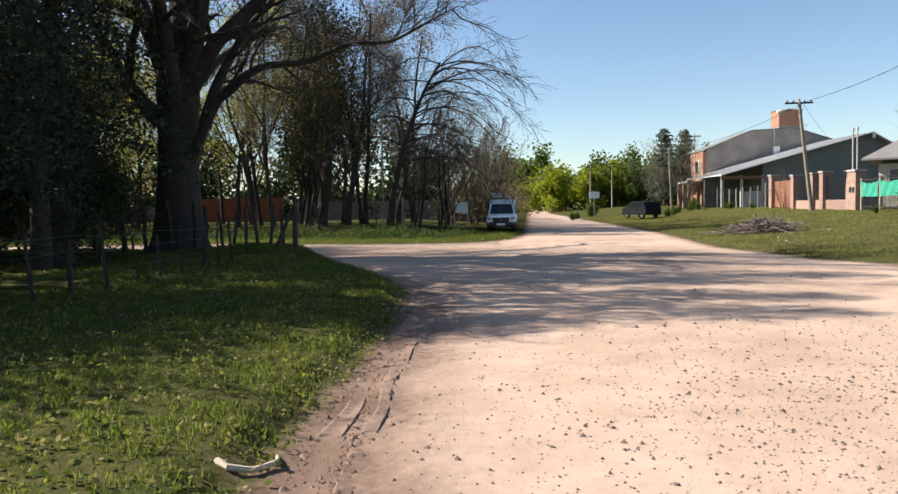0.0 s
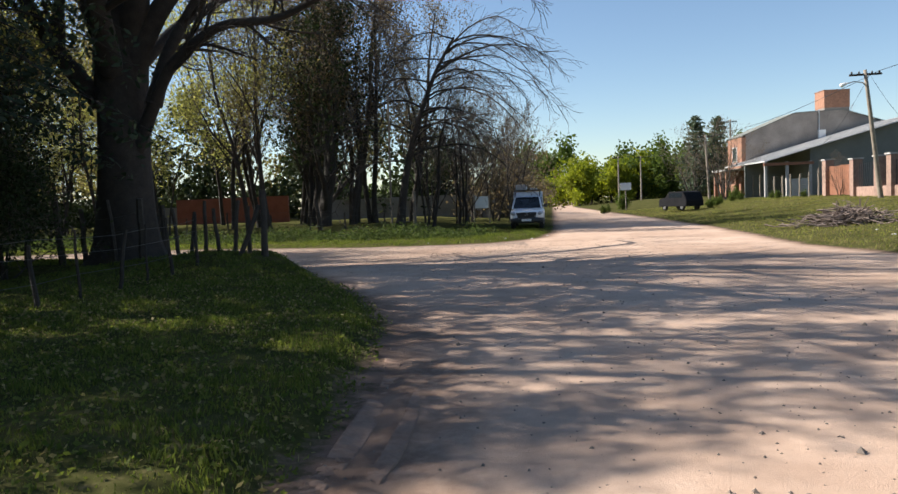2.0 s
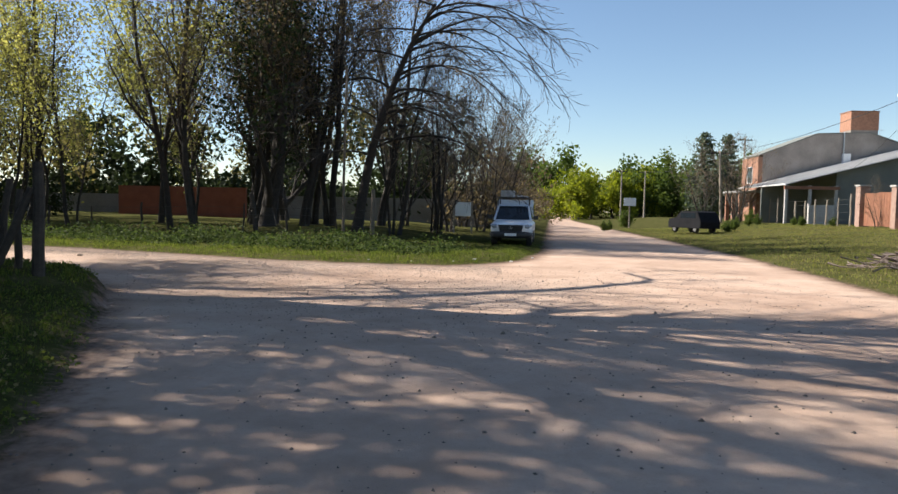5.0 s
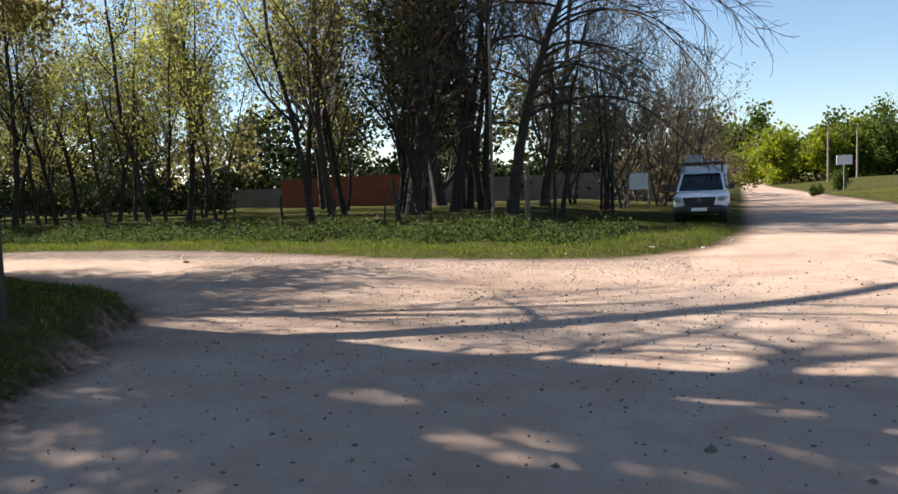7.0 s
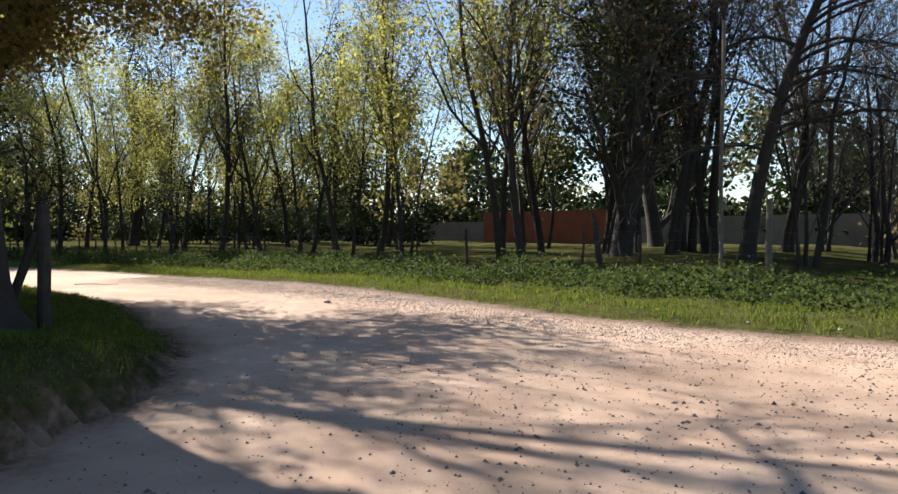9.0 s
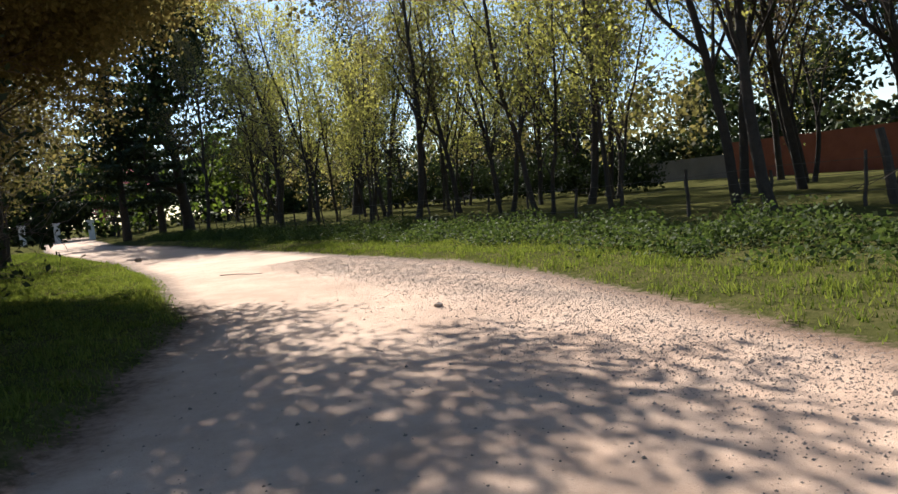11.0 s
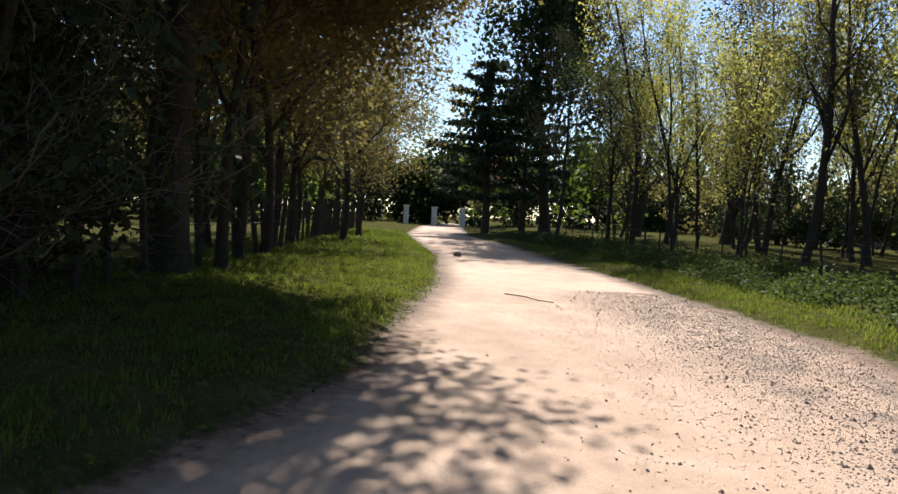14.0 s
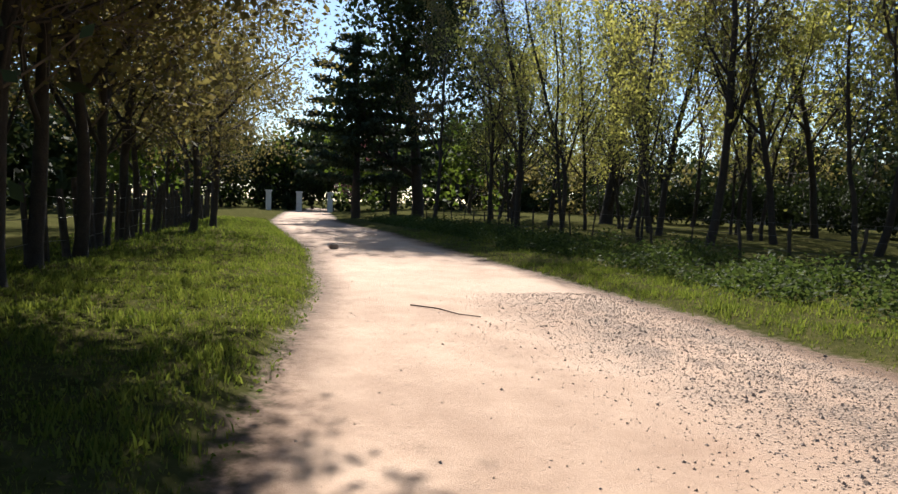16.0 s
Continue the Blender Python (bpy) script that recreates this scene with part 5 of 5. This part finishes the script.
    g = loft([(-0.10, 0.70, 0.40, 0.62), (-0.04, 0.84, 0.36, 0.66), (0.2, 0.93, 0.36, 0.68)])
    bumper = part("bumper", g, M["black"], root, "black front bumper", True)
    g = Geo()
    g.box(-0.26, 0.26, -0.125, -0.10, 0.46, 0.58)
    part("plate", g, M["white"], bumper, "plain white plate")
    for y in (1.9, 3.0, 4.0, 4.9):
        g = Geo()
        g.box(-0.78, 0.78, y - 0.03, y + 0.03, 2.15, 2.19)
        part("rack_bar", g, M["black"], root)
    for y in (1.9, 3.0, 4.9):
        for s in (-1, 1):
            g = Geo()
            g.box(s * 0.70 - 0.02, s * 0.70 + 0.02, y - 0.03, y + 0.03, 1.78, 2.16)
            part("rack_leg", g, M["black"], root)
    g = Geo()
    g.box(-0.70, -0.1, 3.2, 4.8, 2.19, 2.52)
    part("rack_box", g, M["concrete"], root, "grey box lashed on the rack")
    g = Geo()
    for k, (x, z) in enumerate(((0.15, 2.24), (0.32, 2.25), (0.5, 2.23))):
        g.tube([(x, 1.7, z), (x + 0.02, 4.9, z)], [0.035, 0.035], 7)
    part("rack_load", g, M["steel"], root)
    g = Geo()
    g.box(-0.85, 0.85, 0.6, 5.0, 0.34, 0.5)
    part("chassis", g, M["black"], root)


pickup()


def dark_car():
    """The old dark car left on the grass on the far side of the road."""
    x, y = 17.6, 73.5
    root = empty("old_car", Matrix.Translation((x, y, at(x, y))) @ Matrix.Rotation(0.35, 4, "Z"), "old black car standing on the grass verge", "car")
    part("body", shell([(0, 0.35), (-0.02, 0.8), (0.08, 1.0), (0.4, 1.5), (0.7, 1.58), (2.3, 1.58), (2.9, 1.1), (3.75, 1.0), (3.85, 0.75), (3.85, 0.35)], 0.84), M["tarred"], root)
    for s in (-1, 1):
        g = Geo()
        g.box(s * 0.835, s * 0.85, 0.55, 2.3, 1.08, 1.46)
        part("side_window", g, M["glass"], root)
        for yy in (0.7, 3.1):
            wheel(root, s * 0.7, yy, 0.3, 0.2)


dark_car()


# ---------------- plants and rubbish on the east bank ----------------
def brush_pile():
    rng = np.random.default_rng(61)
    g = Geo()
    cx, cy = 14.9, 43.4
    z0 = at(cx, cy)
    for _ in range(420):
        a, r = rng.uniform(0, 6.28), abs(rng.normal(0, 0.75))
        p = np.array([cx + math.cos(a) * r * 1.4, cy + math.sin(a) * r, z0 + max(0, 0.65 - 0.38 * r) * rng.uniform(0, 1) + 0.04])
        d = rng.normal(size=3) * [1, 1, 0.28]
        d /= np.linalg.norm(d)
        L = rng.uniform(0.5, 1.6)
        q = [p - d * L / 2, p + rng.normal(size=3) * 0.06, p + d * L / 2]
        q = [np.array([v[0], v[1], max(v[2], z0 - 0.15)]) for v in q]
        g.tube(q, np.array([0.022, 0.016, 0.006]) * rng.uniform(0.6, 1.6), 4, False)
    tagged(part("brush_pile", g, M["brush"]), "heap of dead grey-brown cut branches on the grass", "brush pile", kind="stuff")


brush_pile()


def agave(x, y, h, n, seed, label, name="agave"):
    rng = np.random.default_rng(seed)
    root = empty(name, Matrix.Translation((x, y, at(x, y))), label, "plant")
    for i in range(n):
        a, out = i * 2.4 + rng.uniform(-0.2, 0.2), rng.uniform(0.25, 0.8)
        L = h * rng.uniform(0.7, 1.15)
        u = np.linspace(0, 1, 6)
        c = np.stack([math.cos(a) * L * out * (u + 0.35 * u ** 2), math.sin(a) * L * out * (u + 0.35 * u ** 2), L * (u - 0.35 * out * u ** 2)], 1)
        w = 0.055 * h * (1 - u ** 2.2) + 0.003
        side = np.array([-math.sin(a), math.cos(a), 0])
        V = np.concatenate([c - side * w[:, None], c + side * w[:, None], c - [0, 0, 0.02]])
        Q = [(k, k + 1, 12 + k + 1, 12 + k) for k in range(5)] + [(12 + k, 12 + k + 1, 6 + k + 1, 6 + k) for k in range(5)] + [(k, 6 + k, 7 + k, k + 1) for k in range(5)]
        g = Geo()
        g.add(V, None, Q)
        part("leaf", g, M["leaf_mid"], root)


agave(14.1, 29.0, 1.25, 46, 3, "dark green spiky agave clump at the road's edge")
agave(13.4, 28.2, 1.0, 36, 4, "dark green spiky agave clump at the road's edge")
agave(24.9, 51.6, 0.8, 18, 5, "small spiky cactus-like plant on the bank")
first(bush, 26.6, 50.8, 0.0, 0.7)
for _x, _y, _a, _s in [(27.2, 49.0, 1, 0.9), (27.6, 46.5, 2, 1.0), (27.4, 44.0, 3, 1.1), (27.9, 41.5, 4, 1.1), (28.6, 79.0, 3, 0.4), (27.6, 82.0, 1, 0.45), (28.2, 85.0, 2, 0.4), (26.4, 88.0, 5, 0.5), (24.8, 86.0, 4, 0.45), (22.6, 83.0, 2, 0.5), (19.4, 75.4, 4, 0.5), (20.8, 78, 0, 0.5), (16.2, 96.5, 1, 1.0), (13.0, 88, 2, 0.5), (12.0, 84, 5, 0.5), (27.0, 92.0, 2, 0.8)]:
    put(bush, _x, _y, _a, _s)
for _x, _y, _a, _s in [(27.6, 97, 0.4, 1.05), (25.2, 101, 1.4, 1.05), (29.4, 102, 3.0, 1.1), (46, 122, 2.0, 1.0)]:
    put(bare_b, _x, _y, _a, _s)
put(bare_a, 51, 90, 0.5, 1.2)
put(bare_a, 54.5, 88, 2.5, 1.1)
put(bare_b, 29.3, 74.0, 1.0, 0.42)


def pollard():
    rng = np.random.default_rng(8)
    x, y = 27.0, 44.4
    g = Geo()
    g.tube([(0, 0, -0.2), (0.05, 0, 1.5), (-0.1, 0.05, 3.0), (0.0, 0, 4.2)], [0.55, 0.45, 0.42, 0.46], 12)
    for a, b, h in ((-0.9, 0.1, 7.6), (0.9, -0.2, 7.2), (0.1, 0.6, 6.2)):
        g.tube([(0, 0, 3.8), (a * 0.5, b * 0.5, 5.0), (a * 0.95, b, h - 0.4), (a, b, h)], [0.36, 0.28, 0.3, 0.34], 10)
    ob = part("pollarded_tree", g, M["bark_pale"], None, "", True)
    ob.matrix_world = Matrix.Translation((x, y, at(x, y)))
    tagged(ob, "thick pollarded tree with sawn-off limbs", "tree")


pollard()

# gateway at the end of the side road
for _x, _y in ((-113, 52.2), (-113.5, 56.6), (-112.5, 48.0)):
    g = Geo()
    z = at(_x, _y)
    g.box(_x - 0.35, _x + 0.35, _y - 0.35, _y + 0.35, z - 0.2, z + 2.6)
    g.box(_x - 0.45, _x + 0.45, _y - 0.45, _y + 0.45, z + 2.6, z + 2.8)
    tagged(part("gate_pillar", g, M["white"]), "white gate pillar at the road's end", "pillar", "gate pillars")


# ---------------- small things on the road ----------------
def lump(name, x, y, size, mat, label, category, seed, flat=0.6, group=""):
    rng = np.random.default_rng(seed)
    bm = bmesh.new()
    bmesh.ops.create_icosphere(bm, subdivisions=2, radius=1)
    for v in bm.verts:
        v.co *= 1 + 0.28 * noise.noise(v.co * 1.6 + Vector((seed, 0, 0)))
        v.co = Vector((v.co.x * size, v.co.y * size * rng.uniform(0.75, 0.8), v.co.z * size * flat))
    me = bpy.data.meshes.new(name)
    bm.to_mesh(me)
    bm.free()
    me.materials.append(mat)
    ob = new(name, me)
    ob.matrix_world = Matrix.Translation((x, y, at(x, y) + size * flat * 0.5)) @ Matrix.Rotation(rng.uniform(0, 6), 4, "Z")
    return tagged(ob, label, category, group)


lump("stone", -10.43, 42.7, 0.075, M["stone"], "dark loose stone lying on the dirt road", "stone", 1)
lump("stone", -34.7, 44.2, 0.16, M["stone"], "dark lump lying on the side road", "stone", 2, 0.9)
for _i, (_x, _y, _s) in enumerate([(1.25, 43.9, 0.16), (0.6, 43.3, 0.10), (2.4, 44.6, 0.13), (-0.6, 43.0, 0.09), (3.2, 46.4, 0.12), (12.8, 36.5, 0.12), (13.4, 38.6, 0.10), (17.0, 41.5, 0.13), (19.5, 44.0, 0.10), (-1.9, 43.2, 0.08)]):
    lump("litter", _x, _y, _s * 0.55, M["trash"], "pale scrap of litter on the verge", "litter", 10 + _i, 0.35, "litter on the verges")


def stick(pts, r, label, name="stick", mat="brush"):
    g = Geo()
    p = np.array([(x, y, at(x, y) + dz) for x, y, dz in pts])
    g.tube(p, np.linspace(r, r * 0.5, len(p)), 6)
    tagged(part(name, g, M[mat]), label, "stick")


stick([(-21.7, 43.3, 0.02), (-21.2, 43.6, 0.03), (-20.7, 43.75, 0.02), (-20.4, 44.0, 0.02)], 0.014, "dry stick lying across the dirt road")
stick([(-1.46, 13.2, 0.0), (-1.36, 13.12, 0.03), (-1.2, 13.15, 0.04), (-1.08, 13.3, 0.04), (-1.12, 13.46, 0.02)], 0.028, "pale bent root at the verge's foot", "root", "root")


# ---------------- undergrowth, grass and gravel ----------------
def undergrowth():
    """Weeds and brambles between the grass strip and the wire fence."""
    rng = np.random.default_rng(71)
    g = Geo()
    pts = []
    n = 0
    while n < 1500:
        x = rng.uniform(-66, 3)
        y = np.interp(x, [-66, -47, -29, -15.5, -7.5, 0.4, 3], [49.8, 49.4, 47.9, 47.0, 44.4, 42.5, 47]) + rng.uniform(2.3, 6.6)
        if inside_road(np.array([x]), np.array([y]))[0] > -1.7 or (x > 0.6 and y < 58):
            continue
        n += 1
        lush = 0.5 + 0.5 * math.sin(x * 1.1 + 1.7 * math.sin(y * 1.3 + 0.4 * x))
        if lush < 0.3 and rng.uniform() < 0.6:
            continue
        z, h, w = at(x, y), rng.uniform(0.14, 0.4) + 0.5 * lush ** 2, rng.uniform(0.3, 0.6) + 0.2 * lush
        k = 54 if y < 55 else 18
        v = rng.normal(size=(k, 3)) * [w * 0.5, w * 0.5, 0]
        v[:, 2] = h * rng.uniform(0.05, 1, k) * np.exp(-(v[:, 0] ** 2 + v[:, 1] ** 2) / (w * w))
        pts.append(v + [x, y, z])
    pts = np.concatenate(pts)
    g.cards(pts, 0.062, rng, 0.6)
    tagged(part("undergrowth", g, M["leaf_weed"]), "low leafy weeds and brambles along the fence", "undergrowth", kind="stuff")


undergrowth()


def blades(name, count, box, keep, height, width, mat, seed, label, far=False):
    """Grass over a stretch of the plan: a bent blade of two faces each."""
    rng = np.random.default_rng(seed)
    x, y = rng.uniform(box[0], box[1], count), rng.uniform(box[2], box[3], count)
    sd = inside_road(x, y)
    tuft = 0.55 + 0.45 * waves(x, y, 0.55) + 0.35 * waves(x + 9, y - 4, 0.17)
    ok = keep(x, y, sd) & (rng.uniform(0, 1, count) < np.clip(tuft, 0.32, 1) * soft((-sd + 0.12) / 0.55))
    x, y, sd, tuft = x[ok], y[ok], sd[ok], np.clip(tuft[ok], 0.35, 1.5)
    z = land(x, y, sd) - 0.01
    n = len(x)
    a = rng.uniform(0, 6.28, n)
    h = height * rng.uniform(0.5, 1.3, n) * tuft
    w = width * rng.uniform(0.6, 1.3, n)
    bx, by = np.cos(a), np.sin(a)
    lean = rng.uniform(0.1, 0.7, n) * h
    la = rng.uniform(0, 6.28, n)
    lx, ly = np.cos(la) * lean, np.sin(la) * lean
    p = np.stack([x, y, z], 1)
    v0 = p + np.stack([bx * w, by * w, 0 * w], 1)
    v1 = p - np.stack([bx * w, by * w, 0 * w], 1)
    v2 = p + np.stack([lx * 0.4 - bx * w * 0.7, ly * 0.4 - by * w * 0.7, h * 0.6], 1)
    v3 = p + np.stack([lx * 0.4 + bx * w * 0.7, ly * 0.4 + by * w * 0.7, h * 0.6], 1)
    v4 = p + np.stack([lx, ly, h], 1)
    V = np.stack([v0, v1, v2, v3, v4], 1).reshape(-1, 3)
    i = np.arange(n)[:, None] * 5
    g = Geo()
    if far:
        g.add(np.stack([v0, v1, v4], 1).reshape(-1, 3), np.arange(3 * n).reshape(-1, 3))
    else:
        g.add(V, i + [3, 2, 4], i + [0, 1, 2, 3])
    tagged(part(name, g, M[mat]), label, "grass", kind="stuff")


west = lambda x, y, sd: (sd < 0.1) & (x < 2)
blades("grass", 110000, (-8.5, -0.6, 11.5, 25), west, 0.09, 0.0075, "grass", 81, "short bright grass on the near verge")
blades("grass", 70000, (-11, -1.0, 25, 38), west, 0.11, 0.008, "grass", 82, "short bright grass on the corner bank")
blades("grass", 85000, (-30, -8, 35.5, 43.2), lambda x, y, sd: (sd < 0.1) & (y < 43.3), 0.13, 0.009, "grass", 83, "longer grass beside the side road")
blades("grass", 50000, (-66, -30, 36, 46), lambda x, y, sd: (sd < 0.1) & (y < 46), 0.18, 0.018, "grass", 84, "grass along the far part of the side road", True)
blades("grass", 100000, (-48, 5, 42.3, 57), lambda x, y, sd: (sd < 0.05) & (sd > -6) & (y > 42.2), 0.14, 0.012, "grass", 85, "grass strip in front of the wooded plot", True)
blades("grass", 85000, (10, 30, 24, 90), lambda x, y, sd: (sd < 0.05) & (x > 8), 0.13, 0.018, "grass_bank", 86, "mown grass on the east bank", True)
blades("grass", 90000, (-28, 4, 42.3, 50), lambda x, y, sd: (sd < 0.08) & (sd > -2.6) & (y > 42.2), 0.15, 0.012, "grass", 89, "bright grass strip at the road's edge", True)
blades("grass", 90000, (-25, -8.5, 36.2, 42.8), lambda x, y, sd: (sd < 0.1) & (y < 43.0), 0.075, 0.008, "grass", 97, "short thick grass beside the side road", True)
blades("grass", 60000, (-8.0, -0.8, 11.5, 34), west, 0.05, 0.007, "grass", 98, "short thick turf on the near verge", True)
blades("dry_grass", 30000, (-8.5, -0.6, 11.5, 32), west, 0.07, 0.006, "grass_dry", 87, "dry straw-coloured blades among the grass", True)
blades("dry_grass", 75000, (10, 30, 24, 80), lambda x, y, sd: (sd < 0.05) & (x > 8), 0.10, 0.014, "grass_dry", 88, "dry straw-coloured blades on the bank", True)


def weeds(name, count, box, mat, size, seed, label):
    """Small broad leaves close to the ground."""
    rng = np.random.default_rng(seed)
    x, y = rng.uniform(box[0], box[1], count), rng.uniform(box[2], box[3], count)
    sd = inside_road(x, y)
    ok = (sd < 0.12) & (waves(x, y, 0.4) + rng.normal(0, 0.4, count) > 0.05)
    x, y, sd = x[ok], y[ok], sd[ok]
    g = Geo()
    g.cards(np.stack([x, y, land(x, y, sd) + rng.uniform(0.0, 0.07, len(x))], 1), size, rng, 0.5)
    tagged(part(name, g, M[mat]), label, "weeds", kind="stuff")


weeds("weeds", 42000, (-8, -0.5, 11.5, 32), "grass", 0.03, 101, "small broad-leaved weeds in the verge")
weeds("weeds", 16000, (-8, -0.5, 11.5, 30), "grass_dry", 0.03, 102, "dead tan leaves lying in the verge")
weeds("weeds", 26000, (-26, -5, 33, 43), "grass", 0.028, 103, "broad-leaved weeds beside the side road")


def gravel(name, spots, size, seed, mat, label):
    """Loose stones, an uneven pointed lump each."""
    rng = np.random.default_rng(seed)
    x, y = spots
    ok = inside_road(x, y) > 0.15
    x, y = x[ok], y[ok]
    n = len(x)
    s = size * np.exp(rng.normal(0, 0.45, n))
    z = land(x, y) + s * 0.1
    unit = np.array([(1, 0, 0), (0, 1, 0), (-1, 0, 0), (0, -1, 0), (0, 0, 0.8)], float)
    V = unit[None] * (1 + rng.uniform(-0.35, 0.35, (n, 5, 1))) * s[:, None, None]
    a = rng.uniform(0, 6.28, n)
    c, q = np.cos(a), np.sin(a)
    V = np.stack([V[:, :, 0] * c[:, None] - V[:, :, 1] * q[:, None], V[:, :, 0] * q[:, None] + V[:, :, 1] * c[:, None], V[:, :, 2]], 2) + np.stack([x, y, z], 1)[:, None]
    T = np.array([(0, 1, 4), (1, 2, 4), (2, 3, 4), (3, 0, 4)])
    g = Geo()
    g.add(V.reshape(-1, 3), (np.arange(n)[:, None, None] * 5 + T).reshape(-1, 3))
    tagged(part(name, g, M[mat]), label, "gravel", kind="stuff")


_r = np.random.default_rng(90)
gravel("gravel", (_r.normal(6.6, 3.3, 24000), _r.normal(12.3, 2.8, 24000)), 0.0085, 91, "stone_dark", "loose dark stones scattered over the road")
_x = _r.uniform(-23, 2, 64000)
gravel("gravel", (_x, np.interp(_x, [-23, -15, -11, -5, 2], [46.6, 45.4, 44.3, 42.4, 41.2]) + _r.normal(0, 0.95, 64000)), 0.0064, 92, "stone", "field of loose gravel where the side road begins")
gravel("gravel", (_r.uniform(-2.5, 9, 4200), _r.uniform(13, 43, 4200)), 0.0095, 93, "stone_dark", "scattered pebbles on the main road")
gravel("gravel", (_r.normal(-0.5, 3.4, 5200), _r.normal(36.5, 2.8, 5200)), 0.0085, 94, "stone_dark", "pebbles and small clods at the crossing")
gravel("gravel", (_r.uniform(-50, -8, 1800), _r.normal(42.8, 1.4, 1800)), 0.0065, 95, "stone", "scattered pebbles on the side road")
gravel("crumbled_earth", (_r.normal(-0.8, 0.16, 1300), _r.uniform(11.5, 19, 1300)), 0.010, 96, "earth", "crumbled earth along the wheel rut")


def wheel_track(offset, width, y0, y1, seed, label):
    """Tread marks pressed into the soft earth at the foot of the verge."""
    rng = np.random.default_rng(seed)
    ys, us = np.arange(y0, y1, 0.025), np.linspace(-1, 1, 13)
    edge = np.interp(ys, [p[1] for p in LEFT[1:8]], [p[0] for p in LEFT[1:8]])
    cx = edge + offset + 0.05 * np.sin(ys * 0.9 + seed) + 0.02 * np.sin(ys * 3.1)
    U, Y = np.meshgrid(us, ys)
    X = cx[:, None] + U * width * (1 + 0.15 * np.sin(ys * 2.3 + seed))[:, None]
    tread = np.where(np.sin(Y * 2 * np.pi / 0.13 + np.abs(U) * 2.2) > 0, 1.0, 0.0)
    Z = land(X.ravel(), Y.ravel()).reshape(X.shape) + 0.008 + 0.010 * tread * (np.abs(U) < 0.8) * np.clip(0.5 + waves(X, Y, 0.3), 0, 1) + 0.016 * np.exp(-((np.abs(U) - 0.95) / 0.12) ** 2) * (0.6 + 0.4 * waves(X, Y, 0.12))
    fade = soft((Y - y0 + 1.0) / 1.0) * soft((y1 - Y) / 2.5) * np.clip(0.72 + 0.9 * waves(X * 0 + offset, Y, 0.8) + 0.5 * waves(X, Y, 0.1), 0, 1)
    Z = Z - 0.07 * (np.abs(U) > 0.99) - 0.05 * (1 - fade)
    n, m = X.shape
    i, j = np.meshgrid(np.arange(n - 1), np.arange(m - 1), indexing="ij")
    i, j = i.ravel(), j.ravel()
    g = Geo()
    g.add(np.stack([X.ravel(), Y.ravel(), Z.ravel()], 1), None, np.stack([i * m + j, i * m + j + 1, (i + 1) * m + j + 1, (i + 1) * m + j], 1))
    tagged(part("wheel_track", g, M["earth"], None, "", True), label, "track", kind="structure")


wheel_track(0.28, 0.10, 11.6, 24.5, 1, "reddish wheel track with tread marks")
wheel_track(0.58, 0.07, 11.6, 22.0, 2, "reddish wheel track with tread marks")
